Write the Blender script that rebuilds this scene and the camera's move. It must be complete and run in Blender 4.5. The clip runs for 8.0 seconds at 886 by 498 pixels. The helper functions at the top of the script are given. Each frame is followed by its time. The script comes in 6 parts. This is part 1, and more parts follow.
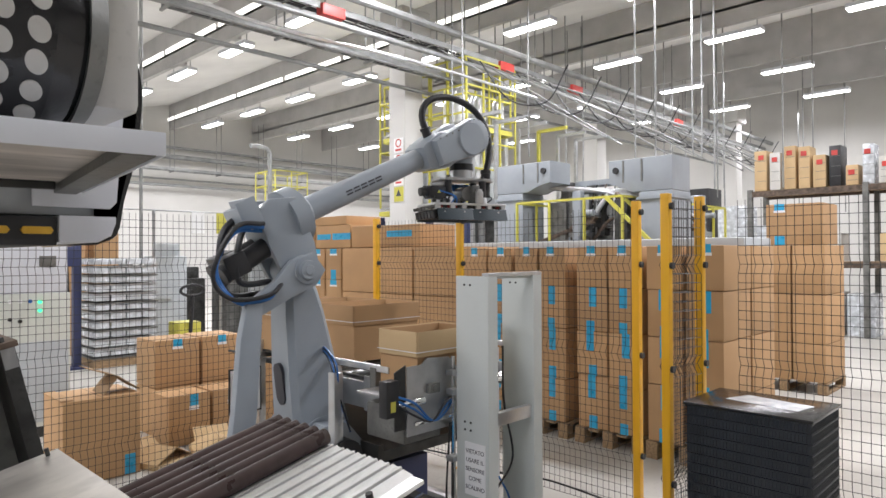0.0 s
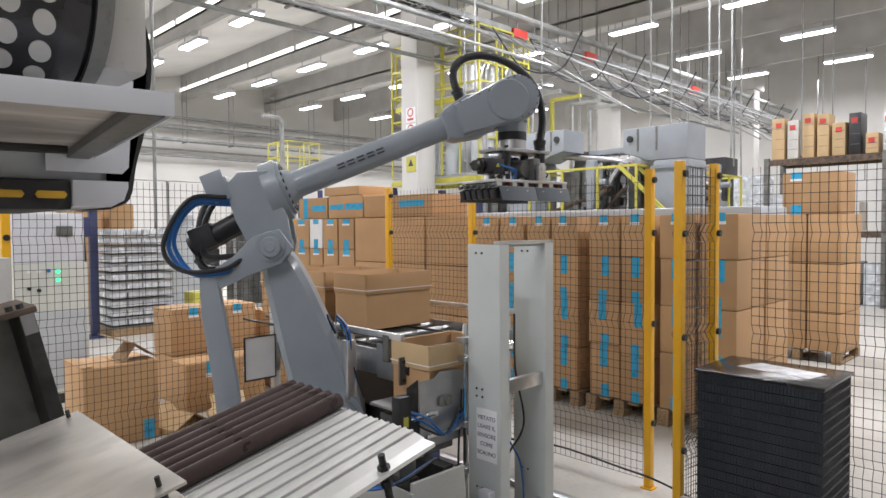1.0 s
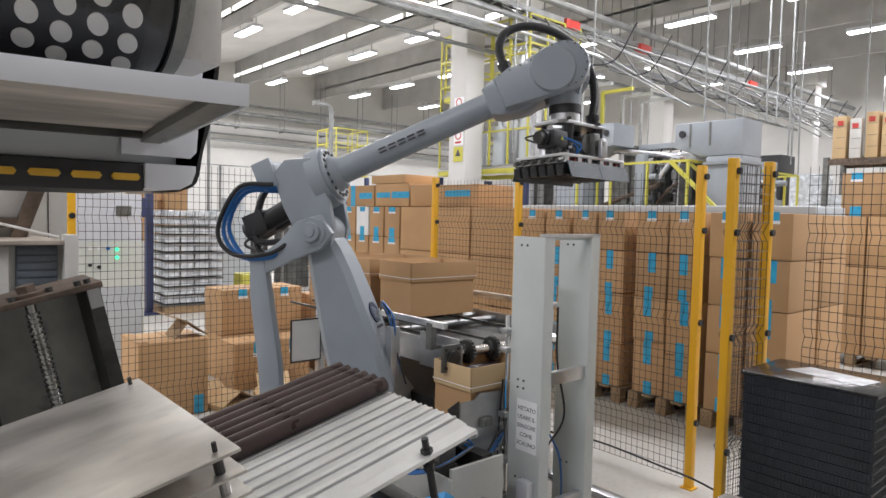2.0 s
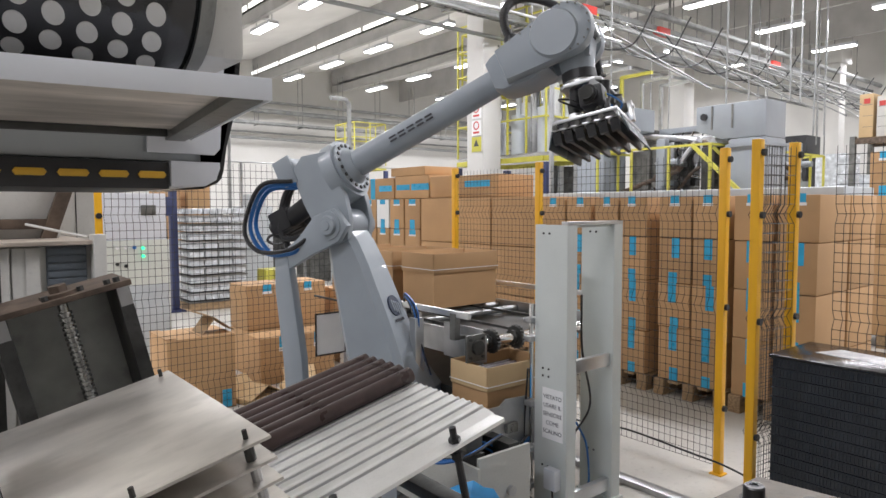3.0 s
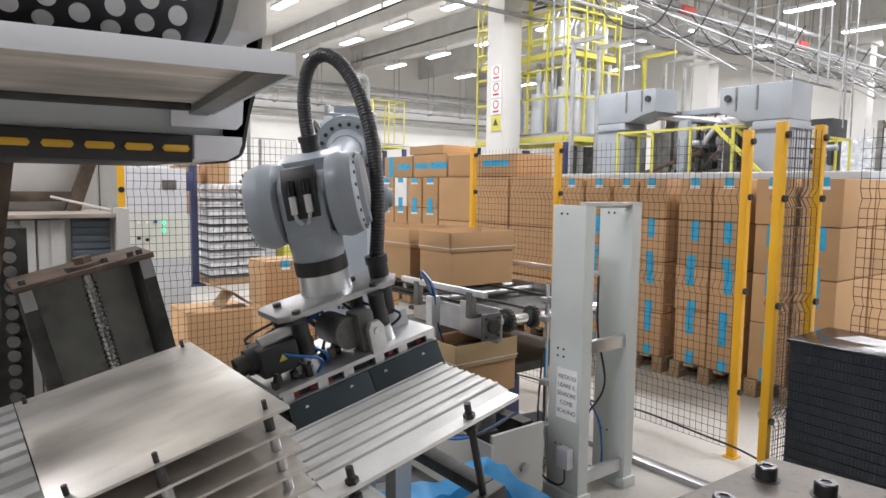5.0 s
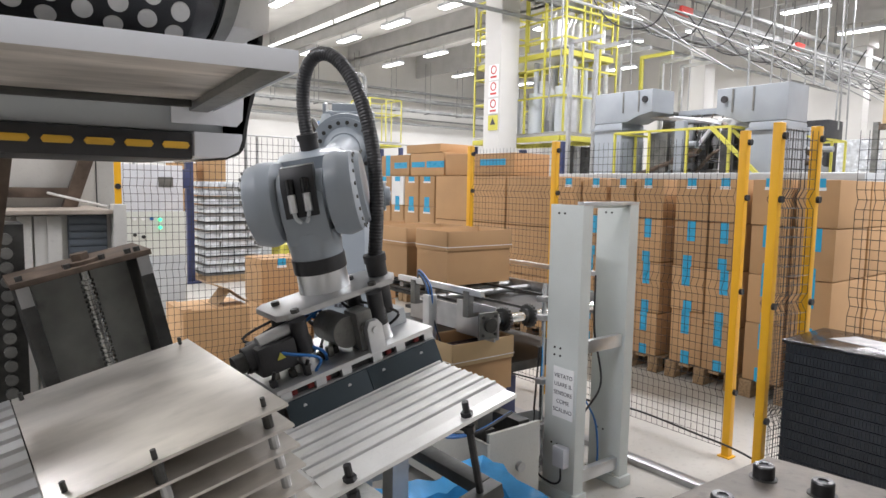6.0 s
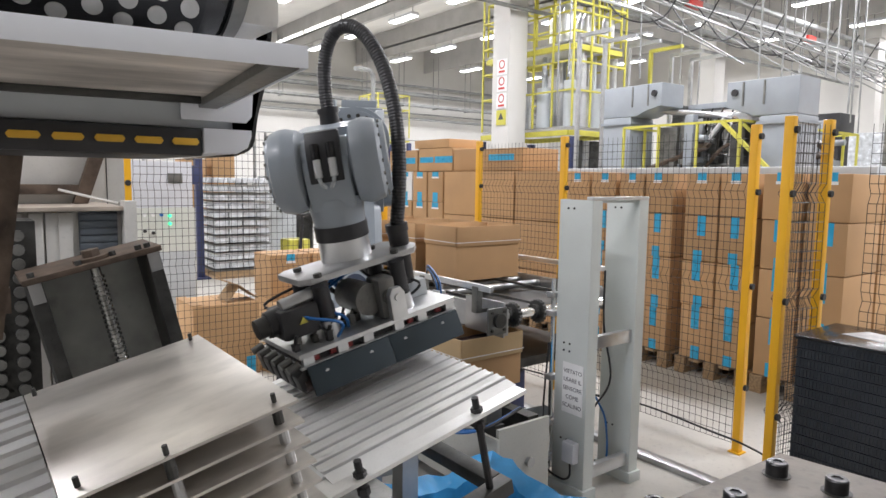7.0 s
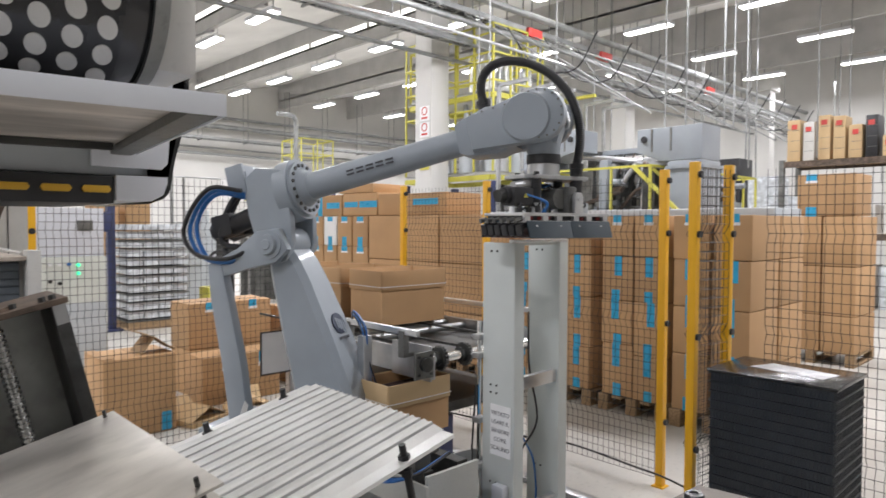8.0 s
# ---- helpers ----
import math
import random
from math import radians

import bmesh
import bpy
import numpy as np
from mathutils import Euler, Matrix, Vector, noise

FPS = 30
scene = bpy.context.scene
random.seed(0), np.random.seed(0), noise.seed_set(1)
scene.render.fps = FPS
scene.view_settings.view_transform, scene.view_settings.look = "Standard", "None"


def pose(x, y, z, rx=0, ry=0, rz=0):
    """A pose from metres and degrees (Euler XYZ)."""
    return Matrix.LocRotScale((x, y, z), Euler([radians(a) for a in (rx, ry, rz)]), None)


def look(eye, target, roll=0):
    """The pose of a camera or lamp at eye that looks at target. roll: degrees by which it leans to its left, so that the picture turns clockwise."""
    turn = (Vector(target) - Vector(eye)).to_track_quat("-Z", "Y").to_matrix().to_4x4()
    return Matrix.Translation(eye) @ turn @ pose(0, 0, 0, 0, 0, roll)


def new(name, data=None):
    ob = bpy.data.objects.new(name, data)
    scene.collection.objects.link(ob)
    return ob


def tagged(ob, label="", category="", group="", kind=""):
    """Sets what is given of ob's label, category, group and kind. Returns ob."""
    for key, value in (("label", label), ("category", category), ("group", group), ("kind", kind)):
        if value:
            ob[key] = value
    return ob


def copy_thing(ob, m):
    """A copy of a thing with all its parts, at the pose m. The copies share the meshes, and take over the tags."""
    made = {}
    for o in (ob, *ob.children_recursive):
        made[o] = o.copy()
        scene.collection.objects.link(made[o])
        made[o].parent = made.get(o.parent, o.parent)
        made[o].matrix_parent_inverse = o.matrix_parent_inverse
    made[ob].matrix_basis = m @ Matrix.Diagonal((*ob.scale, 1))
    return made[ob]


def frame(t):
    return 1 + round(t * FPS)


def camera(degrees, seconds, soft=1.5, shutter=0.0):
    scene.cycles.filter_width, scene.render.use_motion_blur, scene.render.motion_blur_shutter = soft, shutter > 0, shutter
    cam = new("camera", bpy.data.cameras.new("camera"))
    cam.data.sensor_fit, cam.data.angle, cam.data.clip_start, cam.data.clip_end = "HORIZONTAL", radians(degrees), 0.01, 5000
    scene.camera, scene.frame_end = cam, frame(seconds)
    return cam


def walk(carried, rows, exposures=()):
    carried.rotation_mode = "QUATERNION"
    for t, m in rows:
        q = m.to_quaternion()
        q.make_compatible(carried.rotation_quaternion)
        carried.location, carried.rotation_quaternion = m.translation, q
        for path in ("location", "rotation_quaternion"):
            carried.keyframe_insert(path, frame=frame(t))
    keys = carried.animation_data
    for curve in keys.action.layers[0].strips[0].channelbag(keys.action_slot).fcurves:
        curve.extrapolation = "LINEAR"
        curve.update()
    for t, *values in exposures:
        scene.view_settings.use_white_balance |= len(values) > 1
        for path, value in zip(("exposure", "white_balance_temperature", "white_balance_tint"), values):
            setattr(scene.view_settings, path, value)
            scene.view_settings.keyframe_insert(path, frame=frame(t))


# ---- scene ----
cam = camera(68.2, 8.0, shutter=0.25)
PATH = [
    (0, (0.048, 0.012, 1.681), (1.476, 1.412, 1.702), -0.3),
    (0.5, (0.057, 0.013, 1.665), (1.475, 1.424, 1.644), -0.3),
    (1, (0.05, 0.006, 1.668), (1.449, 1.433, 1.6), -0.4),
    (1.5, (0.027, -0.006, 1.67), (1.353, 1.49, 1.593), 1.8),
    (3, (0.013, -0.003, 1.665), (1.265, 1.551, 1.539), -0.2),
    (3.5, (0.006, -0.008, 1.669), (1.245, 1.555, 1.514), -0.3),
    (4, (0.01, -0.008, 1.666), (1.23, 1.567, 1.491), 0.0),
    (4.5, (0.008, -0.009, 1.663), (1.214, 1.576, 1.476), 0.5),
    (6, (-0.002, -0.006, 1.66), (1.216, 1.568, 1.468), 1.0),
    (6.5, (-0.004, -0.002, 1.66), (1.205, 1.577, 1.447), 1.0),
    (7, (-0.002, -0.001, 1.661), (1.196, 1.588, 1.454), 0.8),
    (7.5, (-0.004, -0.005, 1.659), (1.226, 1.562, 1.487), 0.7),
    (8, (-0.003, -0.01, 1.664), (1.372, 1.441, 1.592), 0.2),
]
walk(cam, [(t, look(eye, target, roll)) for t, eye, target, roll in PATH],
     [(0.0, 0.6), (0.5, 0.5), (1.0, 0.5), (1.5, 0.48), (3.0, 0.56), (4.0, 0.62), (4.5, 0.8), (5.9, 0.8), (6.5, 0.78), (7.0, 0.76), (7.5, 0.46), (8.0, 0.56)])

# ---- light ----
world = bpy.data.worlds.new("hall_world")
scene.world = world
world.use_nodes = True
world.node_tree.nodes["Background"].inputs[0].default_value = (0.75, 0.82, 0.9, 1)
world.node_tree.nodes["Background"].inputs[1].default_value = 0.3
scene.view_settings.exposure = 0.0


def lamp(x, y, z, sx, sy, watts, colour=(0.922, 0.918, 0.975)):
    data = bpy.data.lights.new("hall_lamp", "AREA")
    data.shape, data.size, data.size_y, data.energy, data.color = "RECTANGLE", sx, sy, watts, colour
    ob = new("hall_lamp", data)
    ob.matrix_world = pose(x, y, z)
    return ob


# last row is added to brighten the far end; no fixtures hang there
LAMP_ROWS = [(-3.4, 4.0), (7.0, 2.5), (11.1, 1.5), (18.4, 2.5), (24.2, 3.0)]
for lx, oy in LAMP_ROWS:
    for k in range(4):
        lamp(lx, oy - 3 + 7.2 * k, 6.42, 0.5, 3.2, 218 if lx < 20 else 118)

# ---- materials ----


def mat(name, colour, rough=0.5, metal=0.0, var=0.12, scale=6.0, bump=0.0, bscale=60.0, coat=0.0, stretch=(1, 1, 1), per_object=0.0, spots=0.0):
    m = bpy.data.materials.new(name)
    m.use_nodes = True
    nt = m.node_tree
    b = nt.nodes["Principled BSDF"]
    b.inputs["Metallic"].default_value = metal
    b.inputs["Coat Weight"].default_value = coat
    tc = nt.nodes.new("ShaderNodeTexCoord")
    mp = nt.nodes.new("ShaderNodeMapping")
    mp.inputs["Scale"].default_value = stretch
    nt.links.new(tc.outputs["Object"], mp.inputs["Vector"])
    n1 = nt.nodes.new("ShaderNodeTexNoise")
    n1.inputs["Scale"].default_value, n1.inputs["Detail"].default_value = scale, 6
    nt.links.new(mp.outputs[0], n1.inputs["Vector"])
    n2 = nt.nodes.new("ShaderNodeTexNoise")
    n2.inputs["Scale"].default_value, n2.inputs["Detail"].default_value = bscale, 4
    nt.links.new(mp.outputs[0], n2.inputs["Vector"])
    ramp = nt.nodes.new("ShaderNodeValToRGB")
    lo, hi = [max(0.0, c * (1 - var)) for c in colour], [min(1.0, c * (1 + var)) for c in colour]
    ramp.color_ramp.elements[0].position, ramp.color_ramp.elements[1].position = 0.3, 0.7
    ramp.color_ramp.elements[0].color, ramp.color_ramp.elements[1].color = (*lo, 1), (*hi, 1)
    nt.links.new(n1.outputs["Fac"], ramp.inputs[0])
    out = ramp.outputs[0]
    if spots:
        r2 = nt.nodes.new("ShaderNodeValToRGB")
        r2.color_ramp.elements[0].position, r2.color_ramp.elements[1].position = 0.56, 0.72
        r2.color_ramp.elements[0].color, r2.color_ramp.elements[1].color = (0, 0, 0, 1), (spots, spots, spots, 1)
        nt.links.new(n2.outputs["Fac"], r2.inputs[0])
        mx = nt.nodes.new("ShaderNodeMixRGB")
        mx.inputs[2].default_value = (*[c * 0.45 for c in colour], 1)
        nt.links.new(r2.outputs[0], mx.inputs[0])
        nt.links.new(out, mx.inputs[1])
        out = mx.outputs[0]
    if per_object:
        oi = nt.nodes.new("ShaderNodeObjectInfo")
        mr = nt.nodes.new("ShaderNodeMapRange")
        mr.inputs[3].default_value, mr.inputs[4].default_value = 1 - per_object, 1 + per_object
        nt.links.new(oi.outputs["Random"], mr.inputs[0])
        hs = nt.nodes.new("ShaderNodeHueSaturation")
        nt.links.new(mr.outputs[0], hs.inputs["Value"])
        nt.links.new(out, hs.inputs["Color"])
        out = hs.outputs[0]
    nt.links.new(out, b.inputs["Base Color"])
    rr = nt.nodes.new("ShaderNodeMapRange")
    rr.inputs[3].default_value, rr.inputs[4].default_value = max(0.02, rough - 0.1), min(1, rough + 0.1)
    nt.links.new(n1.outputs["Fac"], rr.inputs[0])
    nt.links.new(rr.outputs[0], b.inputs["Roughness"])
    if bump:
        bp = nt.nodes.new("ShaderNodeBump")
        bp.inputs["Strength"].default_value, bp.inputs["Distance"].default_value = bump, 0.004
        nt.links.new(n2.outputs["Fac"], bp.inputs["Height"])
        nt.links.new(bp.outputs[0], b.inputs["Normal"])
    return m


def glow(name, colour, strength):
    m = bpy.data.materials.new(name)
    m.use_nodes = True
    b = m.node_tree.nodes["Principled BSDF"]
    b.inputs["Base Color"].default_value = (*colour, 1)
    b.inputs["Emission Color"].default_value = (*colour, 1)
    b.inputs["Emission Strength"].default_value = strength
    return m


FLOOR = mat("painted_concrete", (0.52, 0.50, 0.46), 0.35, 0, 0.12, 1.3, 0.15, 30, spots=0.25)
WALL = mat("white_plaster", (0.58, 0.57, 0.545), 0.8, 0, 0.07, 0.7, 0.2, 25)
CEIL = mat("precast_concrete", (0.72, 0.71, 0.69), 0.85, 0, 0.08, 0.8, 0.2, 20)
BEAM = mat("grey_concrete", (0.45, 0.445, 0.435), 0.8, 0, 0.12, 1.5, 0.2, 20)
STEEL = mat("galvanised_steel", (0.42, 0.425, 0.43), 0.38, 0.85, 0.14, 9, 0.1, 90)
BRUSH = mat("brushed_plate", (0.64, 0.61, 0.57), 0.34, 0.8, 0.3, 2.6, 0.05, 9, stretch=(1.0, 2.2, 1), spots=0.22)
PIPEM = mat("dull_zinc_pipe", (0.27, 0.275, 0.27), 0.55, 0.35, 0.25, 4, 0.1, 60, spots=0.3)
PRESSM = mat("blue_grey_machine_paint", (0.275, 0.30, 0.325), 0.45, 0, 0.08, 3, 0.05, 100)
OFFWHITE = mat("off_white_sheet", (0.60, 0.585, 0.55), 0.5, 0, 0.08, 5, 0.05, 90, spots=0.15)
SHUTTERM = mat("blue_grey_shutter", (0.13, 0.15, 0.175), 0.5, 0, 0.15, 9)
BENCHM = mat("worn_bench_board", (0.42, 0.36, 0.30), 0.6, 0, 0.25, 6, 0.1, 60, stretch=(1, 5, 5))
# white enamel raised in tone for the light falling on the shelf front
FASCIA = mat("lit_white_enamel", (0.80, 0.83, 0.89), 0.35, 0, 0.03, 5, 0.03, 120)
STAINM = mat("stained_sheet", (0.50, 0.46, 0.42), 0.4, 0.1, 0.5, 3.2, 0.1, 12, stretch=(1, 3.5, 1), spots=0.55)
LIFTM = mat("oily_grey_plate", (0.36, 0.37, 0.35), 0.4, 0.3, 0.25, 6, 0.1, 7, spots=0.85)
CABM = mat("greenish_white_paint", (0.60, 0.62, 0.57), 0.45, 0, 0.06, 4, 0.04, 100)
ALU = mat("aluminium", (0.64, 0.65, 0.66), 0.34, 0.85, 0.08, 12, 0.04, 120)
TABLEM = mat("ground_steel_table", (0.80, 0.80, 0.79), 0.42, 0.45, 0.1, 5, 0.05, 150, spots=0.1)
CHROME = mat("polished_steel", (0.78, 0.78, 0.78), 0.12, 1.0, 0.04, 12)
ROBOT = mat("grey_robot_paint", (0.285, 0.32, 0.355), 0.42, 0, 0.07, 3.5, 0.05, 140, coat=0.15)
GREYP = mat("light_grey_paint", (0.46, 0.49, 0.51), 0.45, 0, 0.06, 4, 0.05, 120)
SHEETM = mat("beige_grey_sheet", (0.40, 0.40, 0.37), 0.5, 0, 0.1, 2.5, 0.06, 90, spots=0.2)
STANDM = mat("pale_grey_powder_coat", (0.56, 0.59, 0.57), 0.5, 0, 0.06, 3, 0.05, 140, spots=0.12)
WHITEP = mat("white_enamel", (0.68, 0.70, 0.75), 0.4, 0, 0.05, 5, 0.04, 120)
BLACK = mat("black_plastic", (0.018, 0.018, 0.02), 0.45, 0, 0.3, 14, 0.1, 90)
BLACKG = mat("glossy_black_sleeve", (0.012, 0.012, 0.013), 0.16, 0, 0.3, 8, 0.3, 35)
DARKBLUE = mat("dark_petrol_plastic", (0.018, 0.032, 0.042), 0.45, 0, 0.2, 6, 0.05, 120)
DARKM = mat("oily_dark_steel", (0.055, 0.055, 0.052), 0.5, 0.5, 0.45, 9, 0.2, 50, spots=0.4)
GREASE = mat("greasy_grey_steel", (0.17, 0.17, 0.16), 0.45, 0.5, 0.35, 7, 0.2, 60, spots=0.5)
BLOCKM = mat("rust_stained_steel", (0.13, 0.115, 0.10), 0.5, 0.55, 0.4, 11, 0.25, 45, spots=0.7)
SCREWM = mat("blackened_screw_steel", (0.05, 0.05, 0.052), 0.3, 0.7, 0.3, 30)
SCREWB = mat("oily_thread_steel", (0.36, 0.36, 0.35), 0.25, 0.9, 0.3, 20)
RUSTY = mat("worn_brown_steel", (0.11, 0.08, 0.06), 0.6, 0.4, 0.5, 14, 0.3, 70)
TUBE = mat("dark_brown_tube", (0.058, 0.037, 0.035), 0.3, 0, 0.2, 20, 0.05, 120)
YELLOW = mat("yellow_powder_coat", (0.80, 0.42, 0.012), 0.42, 0, 0.05, 5, 0.05, 120)
LEMON = mat("safety_yellow_paint", (0.52, 0.48, 0.075), 0.5, 0, 0.08, 5)
WIRE = mat("black_coated_wire", (0.02, 0.021, 0.023), 0.5, 0, 0.15, 20)
CARD = mat("brown_cardboard", (0.47, 0.285, 0.14), 0.75, 0, 0.09, 2.2, 0.12, 70, per_object=0.09)
CARDL = mat("pale_cardboard", (0.56, 0.40, 0.22), 0.75, 0, 0.08, 3, 0.12, 70, per_object=0.05)
CARDD = mat("cardboard_inside", (0.33, 0.22, 0.12), 0.85, 0, 0.1, 4)
TAPE = mat("blue_tape", (0.03, 0.36, 0.62), 0.3, 0, 0.08, 14)
PAPER = mat("white_paper", (0.80, 0.80, 0.80), 0.6, 0, 0.03, 10)
PALLET = mat("pallet_wood", (0.30, 0.20, 0.11), 0.8, 0, 0.3, 9, 0.3, 40, stretch=(1, 6, 6))
BLUEC = mat("blue_cable", (0.02, 0.14, 0.42), 0.35, 0, 0.1, 10)
BLUEBAG = mat("blue_plastic_film", (0.05, 0.30, 0.62), 0.2, 0, 0.25, 7, 0.9, 16)
NAVY = mat("navy_paint", (0.03, 0.04, 0.11), 0.45, 0, 0.15, 5)
RED = mat("red_paint", (0.55, 0.05, 0.04), 0.45, 0, 0.1, 8)
REDD = mat("dark_red_plastic", (0.20, 0.02, 0.018), 0.5, 0, 0.2, 12)
GREEN = glow("green_indicator", (0.05, 0.8, 0.35), 1.2)
FILM = mat("shrink_film", (0.58, 0.61, 0.64), 0.25, 0.1, 0.3, 9, 0.3, 30)
LIGHT = glow("lamp_diffuser", (1.0, 0.99, 0.96), 6.0)
SKYL = glow("skylight_pane", (1.0, 0.985, 0.95), 1.1)
INK = mat("dark_print", (0.05, 0.05, 0.06), 0.6, 0, 0.1, 10)
LOGO = mat("dark_blue_print", (0.02, 0.03, 0.06), 0.5, 0, 0.1, 10)
AMBER = mat("amber_slot", (0.62, 0.36, 0.03), 0.5, 0, 0.1, 12)
BLACKMESH = mat("dark_grille_plastic", (0.02, 0.024, 0.03), 0.45, 0, 0.25, 8, 0.2, 60)

# ---- mesh helpers ----


def box(bm, x0, x1, y0, y1, z0, z1, m=None, bev=0.0):
    r = bmesh.ops.create_cube(bm, size=1)
    vs = r["verts"]
    bmesh.ops.scale(bm, vec=(abs(x1 - x0), abs(y1 - y0), abs(z1 - z0)), verts=vs)
    bmesh.ops.translate(bm, vec=((x0 + x1) / 2, (y0 + y1) / 2, (z0 + z1) / 2), verts=vs)
    if bev:
        es = list({e for v in vs for e in v.link_edges})
        g = bmesh.ops.bevel(bm, geom=es, offset=bev, segments=2, profile=0.6, affect="EDGES")
        vs = list({v for f in g["faces"] for v in f.verts} | {v for v in vs if v.is_valid})
    if m is not None:
        bmesh.ops.transform(bm, matrix=m, verts=vs)
    return vs


def cyl(bm, a, b, r, r2=None, seg=20, caps=True):
    a, b = Vector(a), Vector(b)
    d = b - a
    g = bmesh.ops.create_cone(bm, cap_ends=caps, segments=seg, radius1=r, radius2=r if r2 is None else r2, depth=d.length)
    m = Matrix.Translation((a + b) / 2) @ d.to_track_quat("Z", "Y").to_matrix().to_4x4()
    bmesh.ops.transform(bm, matrix=m, verts=g["verts"])
    return g["verts"]


def prism(bm, pts, y0, y1, axis="y", bev=0.0):
    """A slab with the outline pts (u, w), thick along one axis."""
    def P(u, w, d):
        return {"y": (u, d, w), "x": (d, u, w), "z": (u, w, d)}[axis]
    a = [bm.verts.new(P(u, w, y0)) for u, w in pts]
    b = [bm.verts.new(P(u, w, y1)) for u, w in pts]
    n = len(pts)
    fs = [bm.faces.new(a), bm.faces.new(b[::-1])] + [bm.faces.new((a[i], b[i], b[(i + 1) % n], a[(i + 1) % n])) for i in range(n)]
    bmesh.ops.recalc_face_normals(bm, faces=fs)
    if bev:
        es = list({e for f in fs[:2] for e in f.edges})
        bmesh.ops.bevel(bm, geom=es, offset=bev, segments=2, profile=0.6, affect="EDGES")
    return a + b


def sweep(bm, pts, r, seg=10, ribs=0.0):
    """A round tube along pts."""
    pts = [Vector(p) for p in pts]
    rings = []
    up = Vector((0.13, 0.31, 0.94))
    for i, p in enumerate(pts):
        d = (pts[min(i + 1, len(pts) - 1)] - pts[max(i - 1, 0)]).normalized()
        s = d.cross(up)
        s = s.normalized() if s.length > 1e-4 else Vector((1, 0, 0))
        w = s.cross(d)
        k = r * (1 + (ribs if i % 2 else -ribs))
        rings.append([bm.verts.new(p + k * (math.cos(2 * math.pi * j / seg) * s + math.sin(2 * math.pi * j / seg) * w)) for j in range(seg)])
    for a, b in zip(rings, rings[1:]):
        for j in range(seg):
            bm.faces.new((a[j], b[j], b[(j + 1) % seg], a[(j + 1) % seg]))
    bm.faces.new(rings[0]), bm.faces.new(rings[-1][::-1])


def curve_pts(ctrl, n=40):
    """A smooth line through the control points."""
    c = [Vector(p) for p in ctrl]
    c = [2 * c[0] - c[1]] + c + [2 * c[-1] - c[-2]]
    out = []
    segs = len(c) - 3
    for i in range(n + 1):
        u = min(i / n * segs, segs - 1e-6)
        k, f = int(u), u - int(u)
        p0, p1, p2, p3 = c[k:k + 4]
        out.append(0.5 * (2 * p1 + (p2 - p0) * f + (2 * p0 - 5 * p1 + 4 * p2 - p3) * f * f + (3 * p1 - p0 - 3 * p2 + p3) * f ** 3))
    return out


def mesh_of(name, bm, material, smooth=True):
    me = bpy.data.meshes.new(name)
    bmesh.ops.recalc_face_normals(bm, faces=bm.faces[:])
    bm.to_mesh(me)
    bm.free()
    me.materials.append(material)
    if smooth:
        for p in me.polygons:
            p.use_smooth = True
        me.set_sharp_from_angle(angle=radians(34))
    return me


def solid(name, bm, material, label="", category="", group="", kind="", m=None):
    ob = new(name, mesh_of(name, bm, material))
    if m is not None:
        ob.matrix_world = m
    return tagged(ob, label, category, group, kind)


def part(name, bm, material, parent, label="", m=None):
    ob = new(name, mesh_of(name, bm, material))
    ob.parent = parent
    if m is not None:
        ob.matrix_basis = m
    if label:
        tagged(ob, label)
    return ob


def thing(name, m, label, category, group="", kind=""):
    ob = new(name)
    ob.matrix_world = m
    ob.empty_display_size = 0.1
    return tagged(ob, label, category, group, kind)


def B():
    return bmesh.new()


# ---- the hall ----
bm = B()
box(bm, -9, 28, -10, 27, -0.2, 0)
solid("floor", bm, FLOOR, "pale grey painted concrete factory floor", "floor", kind="structure")
bm = B()
box(bm, -9, 28, 26.0, 26.3, 0, 9)
solid("wall_north", bm, WALL, "white plastered hall wall behind the pipes", "wall", kind="structure")
bm = B()
box(bm, 27.0, 27.3, -10, 26, 0, 9)
solid("wall_east", bm, WALL, "white plastered end wall of the hall", "wall", kind="structure")
bm = B()
box(bm, -9, 28, -10.3, -10, 0, 9)
solid("wall_south", bm, WALL, "plain white hall wall", "wall", kind="structure")
bm = B()
box(bm, -9.3, -9, -10, 26, 0, 9)
solid("wall_west", bm, WALL, "plain white hall wall", "wall", kind="structure")
bm = B()
box(bm, -9.3, 28, -10.3, 27, 9.0, 9.2)
# slanting precast bays, each with a dark beam along its lower edge
BAYS = [-7.05 + 3.65 * k for k in range(9)]
for wx in BAYS:
    prism(bm, [(wx + 0.3, 7.06), (wx + 3.5, 7.75), (wx + 3.5, 7.9), (wx + 0.3, 7.25)], -10, 26)
solid("ceiling", bm, CEIL, "white slanting precast concrete roof bays", "ceiling", kind="structure")
for wx in BAYS:
    bm = B()
    box(bm, wx - 0.2, wx - 0.08, -10, 26, 6.72, 7.8)
    box(bm, wx - 0.2, wx + 0.34, -10, 26, 7.04, 7.1)
    for k in range(12):
        box(bm, wx - 0.08, wx + 0.3, -9.2 + 2.95 * k, -8.95 + 2.95 * k, 6.9, 7.04)
    solid("trim", bm, BEAM, "grey beam under the roof bays", "trim", kind="structure")
    for k in range(4, 12):
        if wx > 12 or (wx > 6 and k < 6):
            continue
        bm = B()
        box(bm, wx - 0.24, wx - 0.206, -8.9 + 2.95 * k, -6.15 + 2.95 * k, 7.1, 7.22)
        solid("skylight", bm, SKYL, "bright narrow roof pane along the beam", "skylight", "roof panes", "structure")


